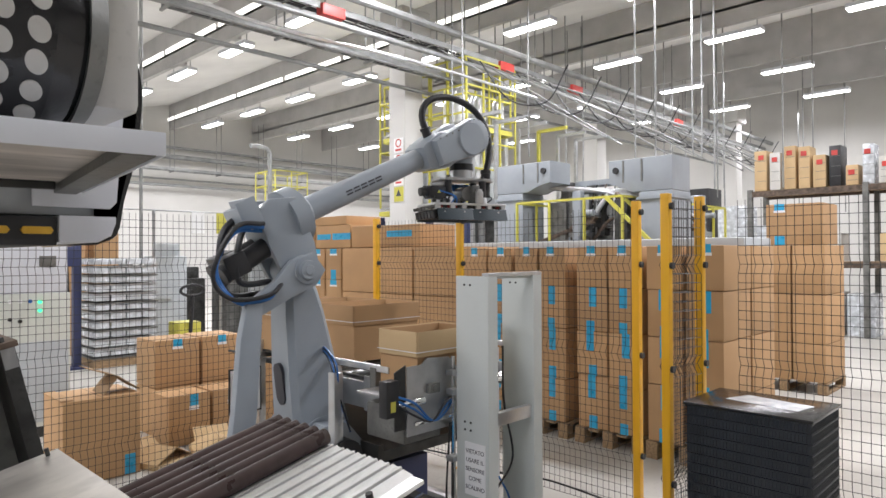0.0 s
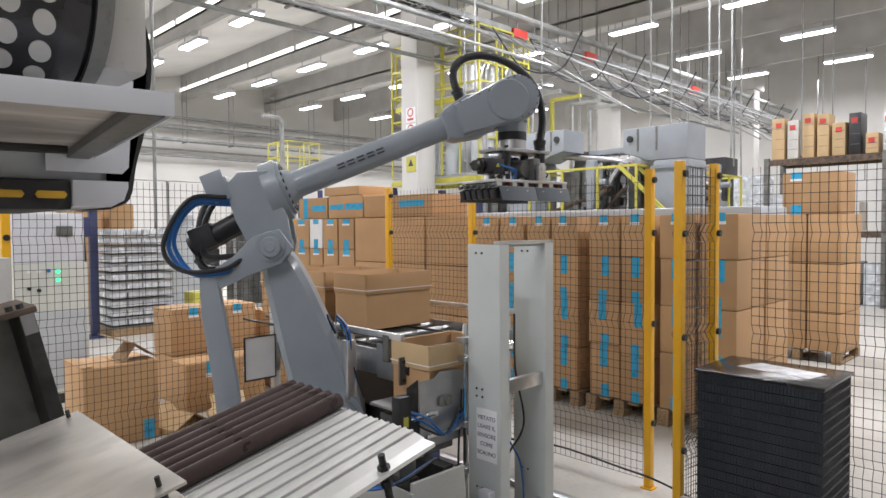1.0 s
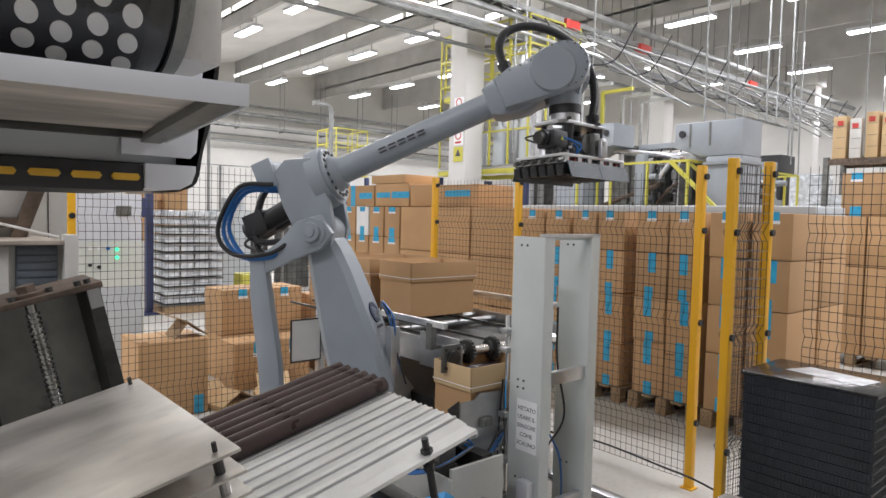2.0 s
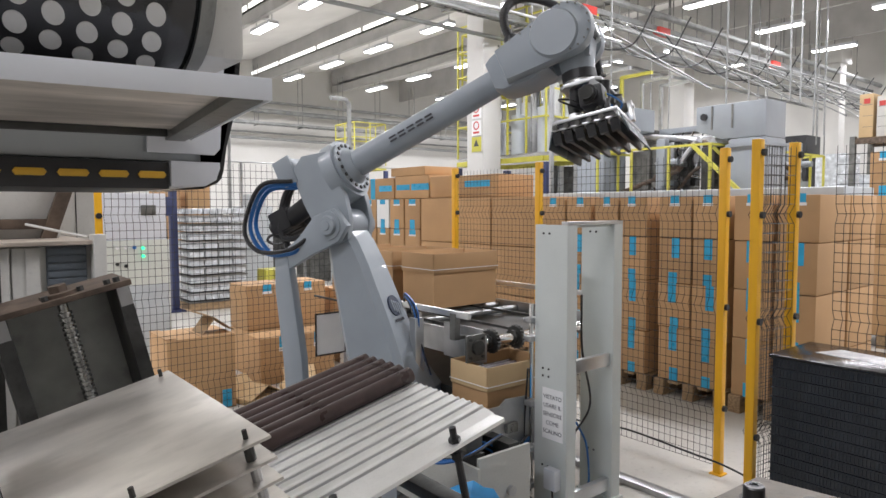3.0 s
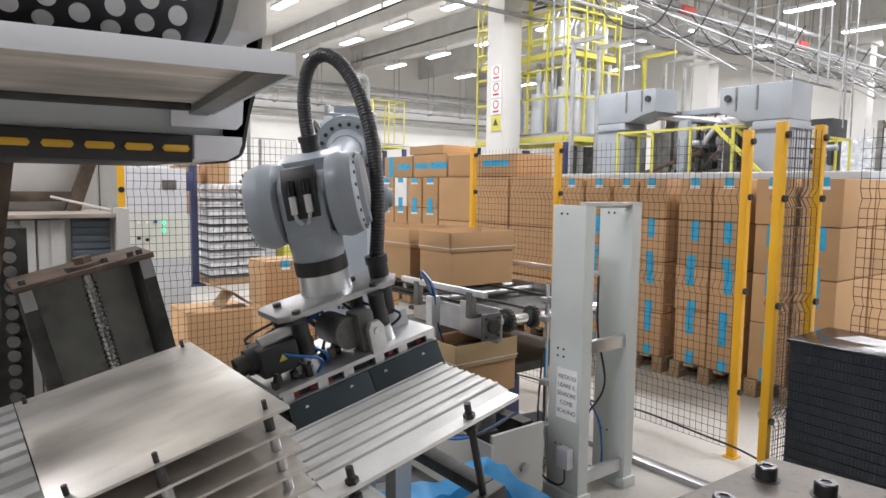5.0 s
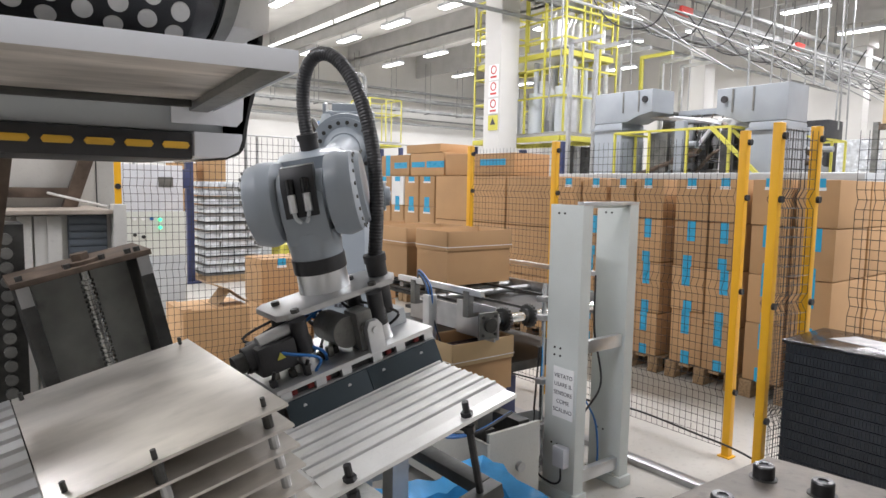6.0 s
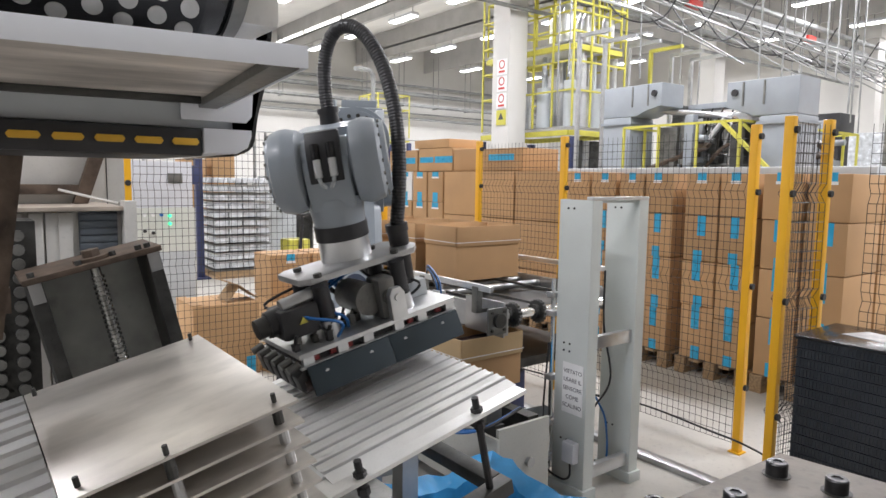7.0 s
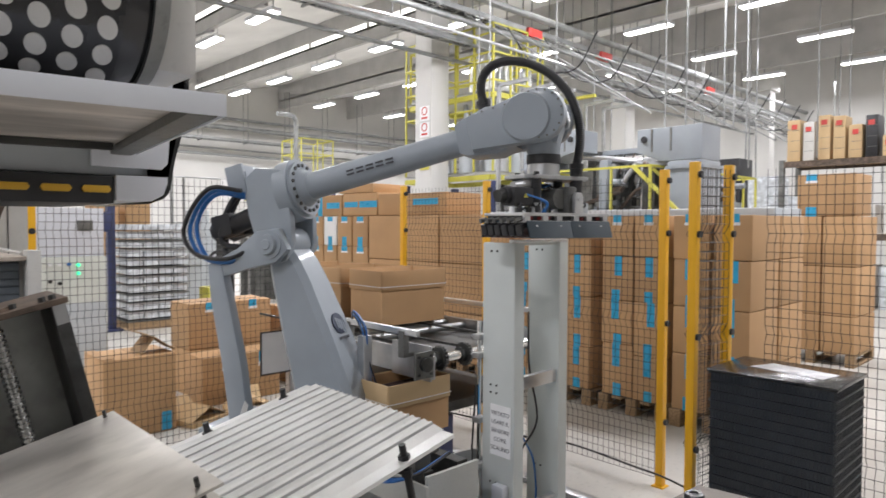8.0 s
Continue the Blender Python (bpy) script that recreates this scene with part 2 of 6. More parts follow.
def ceiling_light():
    bm = B()
    box(bm, -0.14, 0.14, -0.62, 0.62, 0.0, 0.09, bev=0.02)
    ob = solid("ceiling_light", bm, WHITEP, "long white ceiling lamp, switched on", "lamp", "lamps under the roof")
    bm = B()
    box(bm, -0.12, 0.12, -0.6, 0.6, -0.025, -0.002)
    part("diffuser", bm, LIGHT, ob, "glowing white diffuser")
    for y in (-0.5, 0.5):
        bm = B()
        cyl(bm, (0, y, 0.09), (0, y, 0.56), 0.012, seg=6)
        part("hanger", bm, STEEL, ob)
    return ob


light = ceiling_light()
spots = [(x, y) for x in (0.25, 3.9, 7.55, 11.2, 14.85, 18.5, 22.15) for y in (-0.2, 2.7, 5.5, 8.35, 11.2, 14.1, 17.0, 19.85, 22.7) if x > 3 or y > 5]
light.matrix_world = pose(spots[0][0], spots[0][1], 6.5)
for x, y in spots[1:]:
    copy_thing(light, pose(x, y, 6.5))


def pillar(x, y, s=0.5, h=6.75):
    bm = B()
    box(bm, x - s / 2, x + s / 2, y - s / 2, y + s / 2, 0, h, bev=0.03)
    box(bm, x - s / 2 - 0.15, x + s / 2 + 0.15, y - s / 2 - 0.1, y + s / 2 + 0.1, h - 0.5, h, bev=0.02)
    ob = solid("pillar", bm, WALL, "square white concrete roof pillar", "pillar", "roof pillars", "structure")
    return ob


for px in (9.25, 16.6, 23.5):
    pillar(px, 10.1 if px < 20 else 8.8)

# warning notices on the first pillar
for z, c in ((3.95, PAPER), (3.62, PAPER), (3.28, PAPER), (2.95, LEMON)):
    bm = B()
    box(bm, 8.985, 8.996, 9.9, 10.18, z - 0.15, z + 0.15)
    ob = solid("notice", bm, c, "small safety notice on the white pillar", "sign", "pillar notices")
    bm = B()
    if c is PAPER:
        ang = [2 * math.pi * k / 24 for k in range(24)]
        for a, b in zip(ang, ang[1:] + ang[:1]):
            box(bm, 8.98, 8.984, -0.012, 0.012, -0.012, 0.012, pose(0, 10.04 + 0.075 * math.cos(a), z + 0.05 + 0.075 * math.sin(a)))
        box(bm, 8.98, 8.984, 9.95, 10.13, z - 0.11, z - 0.07)
        part("print", bm, RED, ob, "red prohibition ring and text bar")
    else:
        prism(bm, [(9.96, z - 0.04), (10.12, z - 0.04), (10.04, z + 0.1)], 8.98, 8.984, "x")
        part("print", bm, INK, ob, "dark warning triangle")


# ---- pipes and cable trays ----
def pipe(ctrl, r, material, label, smooth=True):
    bm = B()
    sweep(bm, curve_pts(ctrl, 10 * (len(ctrl) - 1)) if smooth else ctrl, r, 8)
    return solid("pipe", bm, material, label, "pipe", "overhead pipes")


def tray(x0, x1, y, z, w=0.3):
    """A hanging cable tray along x."""
    ob = thing("cable_tray", pose(0, 0, 0), "galvanised cable tray on ceiling hangers", "cable tray", "hanging trays")
    bm = B()
    for s in (-1, 1):
        box(bm, x0, x1, y + s * w / 2 - 0.01, y + s * w / 2 + 0.01, z, z + 0.1)
    n = int((x1 - x0) / 0.35)
    for k in range(n):
        box(bm, x0 + 0.35 * k, x0 + 0.35 * k + 0.03, y - w / 2, y + w / 2, z, z + 0.015)
    part("ladder", bm, PIPEM, ob)
    for k in range(int((x1 - x0) / 1.9) + 1):
        bm = B()
        for s in (-1, 1):
            cyl(bm, (x0 + 1.9 * k, y + s * w / 2, z), (x0 + 1.9 * k, y + s * w / 2, 7.3), 0.015, seg=6)
        box(bm, x0 + 1.9 * k - 0.02, x0 + 1.9 * k + 0.02, y - w / 2 - 0.05, y + w / 2 + 0.05, z - 0.05, z - 0.01)
        part("hanger", bm, PIPEM, ob)
    bm = B()
    for k in range(4):
        sweep(bm, [(x0 + 0.5 * i, y - w / 3 + 0.07 * k + 0.01 * math.sin(i * 1.7 + k), z + 0.035 + 0.01 * math.cos(i + 2 * k)) for i in range(int((x1 - x0) / 0.5))], 0.014, 5)
    part("cable", bm, BLACK, ob)
    return ob


tray(2.5, 26.9, 9.0, 5.7, 0.4)
tray(4, 25, 9.5, 5.35, 0.25)
tray(5, 26, 25.0, 5.0, 0.4)
for y, z, r in ((8.75, 5.5, 0.05), (9.15, 5.25, 0.035), (8.6, 5.95, 0.07), (9.7, 5.05, 0.04)):
    pipe([(2, y, z), (27.05, y, z)], r, PIPEM, "galvanised overhead pipe along the pillars", False)
for y, z, r in ((25.5, 4.5, 0.06), (25.6, 4.75, 0.04), (25.4, 5.6, 0.1), (25.6, 6.0, 0.06)):
    pipe([(3, y, z), (27.05, y, z)], r, PIPEM, "galvanised pipe along the back wall", False)
for k, x in enumerate((6.2, 10.7, 13.4, 19.0)):
    bm = B()
    box(bm, x, x + 0.45, 8.72, 8.9, 5.6, 5.78, bev=0.01)
    solid("valve_box", bm, RED, "small red box on the overhead pipe run", "box", "red boxes")
# drops, braces and hoses over the machines
random.seed(5)
for k in range(26):
    x = 8.5 + 0.62 * k + random.uniform(-0.2, 0.2)
    y = 6.5 + random.uniform(-2.2, 2.6)
    z = random.uniform(2.9, 3.6)
    pipe([(x, y, 9.0), (x + random.uniform(-0.03, 0.03), y, 4.6), (x, y, z)], 0.016, PIPEM, "thin galvanised drop pipe over the machines")
for k in range(24):
    x = 9.0 + 0.62 * k
    pipe([(x, 8.9, 5.7), (x + random.uniform(0.6, 1.3), 5.2 + random.uniform(-1, 1), 3.7)], 0.016, PIPEM, "slanting suction tube over the machines", False)
for k in range(12):
    x = 9.2 + 1.1 * k
    pipe([(x, 8.0, 5.3), (x + 0.1, 7.4, 4.5), (x + 0.4, 6.8, 4.4), (x + 0.5, 6.4, 5.0)], 0.014, BLACK, "drooping black hose under the tray")
pipe([(2.6, 8.9, 5.6), (4.6, 8.3, 5.0), (7.0, 7.4, 4.7), (9.6, 7.0, 4.5)], 0.022, ALU, "bright bent conduit over the robot")
pipe([(5.6, 25.3, 5.5), (5.6, 25.2, 4.0), (5.6, 25.3, 0.3)], 0.05, PIPEM, "galvanised pipe down the back wall", False)
pipe([(4.6, 12.0, 7.0), (4.6, 12.0, 0.0)], 0.03, PIPEM, "upright conduit beside the fence", False)
pipe([(10.1, 18.0, 5.05), (10.5, 18.0, 5.05), (10.7, 18.0, 4.95), (10.75, 18.0, 4.4), (10.75, 18.0, 0.0)], 0.07, PIPEM, "bent grey ventilation pipe")

# ---- the fence ----
def wire_panel(name, length, parent, m, z0=0.05, z1=1.99):
    """A wire mesh panel along its x, with three folds."""
    verts, faces = [], []
    folds = [0.42, 1.05, 1.62]

    def off(z):
        return sum(max(0.0, 1 - abs(z - f) / 0.055) * 0.03 for f in folds)

    def bar(p, q, r):
        p, q = Vector(p), Vector(q)
        d = (q - p).normalized()
        s = d.cross(Vector((0.0, 1.0, 0.02))).normalized() * r
        w = s.cross(d).normalized() * r
        i = len(verts)
        for c in (p, q):
            verts.extend([c + s, c + w, c - s, c - w])
        for k in range(4):
            faces.append((i + k, i + (k + 1) % 4, i + 4 + (k + 1) % 4, i + 4 + k))
    zs = sorted({z0, z1} | {f + d for f in folds for d in (-0.055, 0, 0.055)})
    n = int(length / 0.042)
    for k in range(n + 1):
        x = k * length / n
        for a, b in zip(zs, zs[1:]):
            bar((x, off(a), a), (x, off(b), b), 0.0017)
    z = z0
    while z <= z1 + 0.001:
        bar((0, off(z), z), (length, off(z), z), 0.0017)
        z += 0.0525
    me = bpy.data.meshes.new(name)
    me.from_pydata([tuple(v) for v in verts], [], faces)
    me.materials.append(WIRE)
    ob = new(name, me)
    ob.parent = parent
    ob.matrix_basis = m
    return ob


def fence_post(parent, x, y, turn=0, h=2.02):
    bm = B()
    box(bm, -0.024, 0.024, -0.024, 0.024, 0.0, h, bev=0.005)
    box(bm, -0.04, 0.04, -0.04, 0.04, 0.0, 0.008, bev=0.002)
    p = part("post", bm, YELLOW, parent, "yellow square steel post", pose(x, y, 0, 0, 0, turn))
    for z in (0.42, 1.05, 1.62, 1.95):
        bm = B()
        cyl(bm, (0.0, -0.024, z), (0.0, -0.042, z), 0.019, seg=12)
        part("clamp", bm, BLACK, p, "black plastic mesh clamp")
    return p


def fence(points, label, skip=()):
    ob = thing("safety_fence", pose(points[0][0], points[0][1], 0), label, "fence", "robot cell fence")
    x0, y0 = points[0]
    for i, (x, y) in enumerate(points):
        if i not in skip:
            fence_post(ob, x - x0, y - y0)
    for (ax, ay), (bx, by) in zip(points, points[1:]):
        d = math.hypot(bx - ax, by - ay)
        a = math.degrees(math.atan2(by - ay, bx - ax))
        c, s = (bx - ax) / d, (by - ay) / d
        wire_panel("mesh_panel", d - 0.08, ob, pose(ax - x0 + 0.04 * c, ay - y0 + 0.04 * s, 0, 0, 0, a))
    return ob


fence([(3.85, 2.03), (3.85, 3.55), (3.85, 4.58)], "yellow post fence with black wire mesh behind the stand")
fence([(0.93, 4.68), (2.9, 4.68)], "yellow post fence with black wire mesh behind the robot")
gate = fence([(3.5, 1.665), (3.835, 1.62)], "narrow folded black mesh panels between yellow posts")
for dy in (-0.035, 0.04):
    wire_panel("mesh_panel", 0.25, gate, pose(0.05, dy, 0, 0, 0, -7.6))
fence([(3.88, 1.46), (3.88, -1.0)], "yellow post fence with black wire mesh beside the dark crates", (0,))
bm = B()
sweep(bm, curve_pts([(3.8, 5.0, 0.01), (3.8, 4.3, 0.06), (3.81, 3.6, 0.1), (3.8, 3.1, 0.08), (3.81, 2.7, 0.12), (3.8, 2.2, 0.1), (3.79, 1.9, 0.08), (3.7, 1.4, 0.01)], 50), 0.007, 8)
solid("floor_cable", bm, BLACK, "black cable lying along the foot of the fence", "cable")
bm = B()
prism(bm, [(-0.04, 0), (0.04, 0), (0.04, 0.035), (0.02, 0.04), (-0.02, 0.04), (-0.04, 0.035)], 1.3, 5.6)
solid("floor_rail", bm, STEEL, "galvanised floor rail beside the stand", "rail", m=pose(3.3, 0, 0))


# ---- cartons ----
def carton(x0, x1, y0, y1, z0, z1, tapes=(), material=None, face="x", group="", label="closed brown cardboard box with blue tape"):
    """A closed carton; its taped side looks to -x or -y. tapes: (across, up, half width, half height) as shares of the face."""
    g = 0.006
    bm = B()
    box(bm, x0 + g, x1 - g, y0 + g, y1 - g, z0 + 0.003, z1 - 0.003, bev=0.008)
    ob = solid("cardboard_box", bm, material or CARD, label, "box", group)
    bm = B()
    if face == "x":
        box(bm, x0 + g + 0.001, x1 - g - 0.001, (y0 + y1) / 2 - 0.003, (y0 + y1) / 2 + 0.003, z1 - 0.005, z1 - 0.001)
    else:
        box(bm, (x0 + x1) / 2 - 0.003, (x0 + x1) / 2 + 0.003, y0 + g, y1 - g, z1 - 0.005, z1 - 0.001)
    part("flap_seam", bm, CARDD, ob)
    for c, u, hw, hh in tapes:
        bm = B()
        zc = z0 + (z1 - z0) * u
        dz = hh * (z1 - z0)
        if face == "x":
            yc, dy = y0 + (y1 - y0) * c, hw * (y1 - y0)
            box(bm, x0 + g - 0.002, x0 + g, yc - dy, yc + dy, zc - dz, zc + dz)
        else:
            xc, dx = x0 + (x1 - x0) * c, hw * (x1 - x0)
            box(bm, xc - dx, xc + dx, y0 + g - 0.002, y0 + g, zc - dz, zc + dz)
        part("tape", bm, TAPE, ob, "bright blue tape")
        if u > 0.8:
            bm = B()
            if face == "x":
                box(bm, x0 + g - 0.003, x0 + g - 0.0021, yc - dy * 1.15, yc + dy * 1.15, zc - dz * 1.1, zc - dz * 0.55)
            else:
                box(bm, xc - dx * 1.15, xc + dx * 1.15, y0 + g - 0.003, y0 + g - 0.0021, zc - dz * 1.1, zc - dz * 0.55)
            part("label", bm, PAPER, ob, "small white label")
    return ob


def pallet(x0, x1, y0, y1):
    ob = thing("pallet", pose(x0, y0, 0), "worn wooden pallet under the cartons", "pallet", "wooden pallets")
    w, d = x1 - x0, y1 - y0
    for k in range(5):
        bm = B()
        box(bm, 0.0, w, (d - 0.1) * k / 4, (d - 0.1) * k / 4 + 0.1, 0.12, 0.142, bev=0.003)
        part("deck_board", bm, PALLET, ob)
    for k in range(3):
        bm = B()
        box(bm, 0.0, 0.1, (d - 0.1) * k / 2, (d - 0.1) * k / 2 + 0.1, 0.022, 0.12, bev=0.004)
        part("block", bm, PALLET, ob)
        bm = B()
        box(bm, w - 0.1, w, (d - 0.1) * k / 2, (d - 0.1) * k / 2 + 0.1, 0.022, 0.12, bev=0.004)
        part("block", bm, PALLET, ob)
        bm = B()
        box(bm, 0.0, w, (d - 0.1) * k / 2, (d - 0.1) * k / 2 + 0.1, 0.0, 0.022, bev=0.003)
        part("bottom_board", bm, PALLET, ob)
    return ob


random.seed(3)
FX = 5.12
COLS = [(1.98, 2.29), (2.31, 2.62), (2.68, 2.98), (2.985, 3.30), (3.42, 3.72), (3.725, 4.0), (4.05, 4.36), (4.365, 4.68)]
for i, (y0, y1) in enumerate(COLS):
    z = 0.145
    for k in range(4):
        h = (0.47, 0.39, 0.39, 0.36)[k] if i % 2 else (0.39, 0.47, 0.39, 0.36)[k]
        tp = [(0.5 + random.uniform(-0.06, 0.06), 0.9, 0.13, 0.12)] if k == 3 else [(0.5 + random.uniform(-0.06, 0.06), 0.78, 0.12, 0.22), (0.5 + random.uniform(-0.05, 0.05), 0.12, 0.13, 0.12)]
        jx = random.uniform(-0.012, 0.012)
        carton(FX + jx, FX + 0.58 + jx, y0, y1, z, z + h, tp, group="taped cartons on pallets")
        carton(FX + 0.6, FX + 1.15, y0, y1, z, z + h, (), group="taped cartons on pallets", label="closed brown cardboard box in the second row")
        z += h
for y0, y1 in ((1.96, 2.63), (2.66, 3.32), (3.4, 4.02), (4.05, 4.7)):
    pallet(FX - 0.01, FX + 1.16, y0, y1)
# wide plain cartons further along the row
for i, (y0, y1) in enumerate(((4.78, 5.46), (5.48, 6.12), (6.15, 6.8))):
    z = 0.145
    for k in range(3):
        carton(FX, FX + 1.1, y0, y1, z, z + 0.545, (), group="plain cartons on pallets", label="large plain brown cardboard box")
        z += 0.547
    pallet(FX, FX + 1.1, y0, y1)
# taped cartons beyond, with loose ones on top
for i, (y0, y1) in enumerate(((6.95, 7.3), (7.32, 7.66), (7.68, 8.0), (8.02, 8.4))):
    z = 0.145
    for k in range(4):
        carton(FX + 0.1, FX + 0.7, y0, y1, z, z + 0.41, [(0.5, 0.88, 0.2, 0.1), (0.5, 0.15, 0.16, 0.16)], CARD if i != 2 or k != 3 else PAPER, group="taped cartons on pallets")
        z += 0.411
for y0, y1 in ((6.93, 7.67), (7.68, 8.42)):
    pallet(FX + 0.1, FX + 0.75, y0, y1)
for y0, y1, z0, z1, t in ((6.3, 6.8, 1.79, 2.07, ()), (6.82, 7.6, 1.79, 2.1, [(0.75, 0.5, 0.2, 0.12), (0.25, 0.5, 0.25, 0.14)]), (7.62, 8.35, 1.79, 2.09, [(0.75, 0.5, 0.08, 0.5), (0.3, 0.5, 0.22, 0.14)]), (5.5, 6.25, 1.79, 2.06, [(0.5, 0.6, 0.3, 0.14)]), (6.9, 7.7, 2.1, 2.22, ())):
    carton(FX + 0.15, FX + 0.75, y0, y1, z0, z1, t, group="loose cartons on the stack")
# the plain wrapped group behind the gate
for (y0, y1, z0, z1, c) in ((3.30, 3.85, 0.145, 0.6, CARD), (2.88, 3.28, 0.145, 0.6, CARD), (3.30, 3.85, 0.602, 1.19, CARD), (2.88, 3.28, 0.602, 1.19, CARD), (2.95, 3.85, 1.192, 1.79, CARD), (2.61, 2.94, 1.192, 1.79, PAPER),
                            (2.28, 2.85, 0.145, 0.6, CARD), (1.9, 2.27, 0.145, 0.6, CARD), (2.28, 2.85, 0.602, 1.19, CARD), (1.9, 2.27, 0.602, 1.19, CARD), (2.28, 2.6, 1.192, 1.79, CARD), (1.9, 2.27, 1.192, 1.79, CARD)):
    carton(8.73, 9.6, y0 + 0.3, y1 + 0.3, z0, z1, (), c, group="wrapped cartons", label="large plain brown cardboard box in stretch film" if c is CARD else "white cardboard box in a brown stack")
carton(8.75, 9.4, 2.22, 2.87, 1.792, 2.3, [(0.75, 0.9, 0.09, 0.1), (0.75, 0.1, 0.09, 0.12)], group="wrapped cartons")
for y0, y1 in ((2.2, 3.16), (3.18, 4.16)):
    pallet(8.73, 9.6, y0, y1)

# ---- dark crates by the fence ----
CX0, CX1, CY0, CY1 = 3.3, 3.76, 0.89, 1.48
bm = B()
box(bm, CX0, CX1, CY0, CY1, 0.0, 0.095, bev=0.01)
solid("pallet", bm, BLACK, "low black plastic pallet under the stacked crates", "pallet")


def crate(z0, z1, top):
    bm = B()
    box(bm, CX0 + 0.008, CX1 - 0.008, CY0 + 0.008, CY1 - 0.008, z0, z1 - 0.003)
    box(bm, CX0 + 0.001, CX1 - 0.001, CY0 + 0.001, CY1 - 0.001, z1 - 0.009, z1 - 0.003, bev=0.002)
    for k in range(36):
        y = CY0 + 0.012 + (CY1 - CY0 - 0.024) * k / 35
        box(bm, CX0 + 0.003, CX0 + 0.008, y - 0.002, y + 0.002, z0, z1 - 0.009)
    for k in range(28):
        x = CX0 + 0.012 + (CX1 - CX0 - 0.024) * k / 27
        box(bm, x - 0.002, x + 0.002, CY0 + 0.003, CY0 + 0.008, z0, z1 - 0.009)
    ob = solid("plastic_crate", bm, BLACKMESH, "shallow dark ribbed plastic crate in a tall stack", "crate", "stacked crates")
    if top:
        bm = B()
        box(bm, CX0 - 0.008, CX1 + 0.006, CY0 - 0.006, CY1 + 0.006, z1 - 0.002, z1 + 0.014, bev=0.004)
        lid = part("lid", bm, BLACKG, ob, "glossy dark lid")
        bm = B()
        prism(bm, [(CX0 + 0.14, CY0 + 0.1), (CX0 + 0.3, CY0 + 0.07), (CX0 + 0.36, CY0 + 0.4), (CX0 + 0.2, CY0 + 0.46)], z1 + 0.0145, z1 + 0.0165, "z")
        part("film", bm, FILM, lid, "patch of clear shiny film")
    return ob


for k in range(17):
    crate(0.1 + 0.0482 * k, 0.1 + 0.0482 * (k + 1), k == 16)

# ---- the upright stand ----
st = thing("sensor_stand", pose(2.56, 2.38, 0), "tall pale grey steel stand with cross rails", "stand")


def channel(name, m):
    bm = B()
    box(bm, 0, 0.006, -0.22, 0, 0.06, 1.575, bev=0.002)
    box(bm, 0.006, 0.075, -0.006, 0, 0.06, 1.575)
    box(bm, 0.006, 0.075, -0.22, -0.214, 0.06, 1.575)
    box(bm, -0.012, 0.09, -0.235, 0.015, 0.0, 0.06, bev=0.006)
    o = part(name, bm, STANDM, st, m=m)
    for z in (1.53, 0.82, 0.78, 0.3):
        for y in (-0.06, -0.1):
            bm = B()
            cyl(bm, (-0.004, y, z), (0.001, y, z), 0.006, seg=8)
            part("bolt", bm, DARKM, o)
    return o


channel("upright", pose(0, 0, 0))
channel("upright", pose(0.38, 0, 0))
bm = B()
box(bm, 0.0, 0.455, -0.222, -0.18, 1.576, 1.592, bev=0.002)
part("top_bar", bm, ALU, st)
for z0, z1 in ((1.56, 1.585), (0.8, 0.868), (0.1, 0.17)):
    bm = B()
    box(bm, 0.0075, 0.3785, -0.205, -0.17, z0, z1 - (0.012 if z1 > 1.5 else 0.0), bev=0.004)
    part("cross_rail", bm, STANDM if z1 > 1.5 else ALU, st)
bm = B()
box(bm, -0.004, -0.0005, -0.2, -0.06, 0.45, 0.72)
sheet = part("paper_notice", bm, PAPER, st, "white paper with rows of dark capitals")


def writing(text, size, material, parent, m):
    cu = bpy.data.curves.new("writing", "FONT")
    cu.body, cu.size, cu.align_x, cu.extrude = text, size, "CENTER", 0.0004
    tmp = bpy.data.objects.new("writing", cu)
    scene.collection.objects.link(tmp)
    dg = bpy.context.evaluated_depsgraph_get()
    me = bpy.data.meshes.new_from_object(tmp.evaluated_get(dg))
    bpy.data.objects.remove(tmp)
    me.materials.clear()
    me.materials.append(material)
    o = new("writing", me)
    o.parent, o.matrix_basis = parent, m
    return o


for k, w in enumerate(("VIETATO", "USARE IL", "SENSORE", "COME", "SCALINO")):
    writing(w, 0.031, INK, sheet, pose(-0.0048, -0.13, 0.665 - 0.046 * k, 90, 0, -90))
bm = B()
box(bm, -0.05, -0.002, -0.19, -0.11, 0.2, 0.31, bev=0.008)
jb = part("junction_box", bm, WHITEP, st, "small white junction box")
bm = B()
sweep(bm, curve_pts([(-0.025, -0.15, 0.2), (-0.03, -0.15, 0.12), (-0.03, -0.08, 0.09), (-0.03, 0.03, 0.14), (-0.02, 0.06, 0.4), (-0.01, 0.04, 0.8)], 30), 0.006, 6)
part("cable", bm, BLACK, st)
bm = B()
sweep(bm, curve_pts([(0.2, -0.15, 1.2), (0.22, -0.14, 0.9), (0.28, -0.15, 0.6), (0.16, -0.14, 0.45)], 30), 0.006, 6)
part("cable", bm, BLACK, st)
bm = B()
sweep(bm, curve_pts([(0.2, -0.12, 0.5), (0.3, -0.11, 0.35), (0.3, -0.13, 0.15), (0.26, -0.12, 0.05)], 30), 0.006, 6)
part("cable", bm, BLUEC, st)
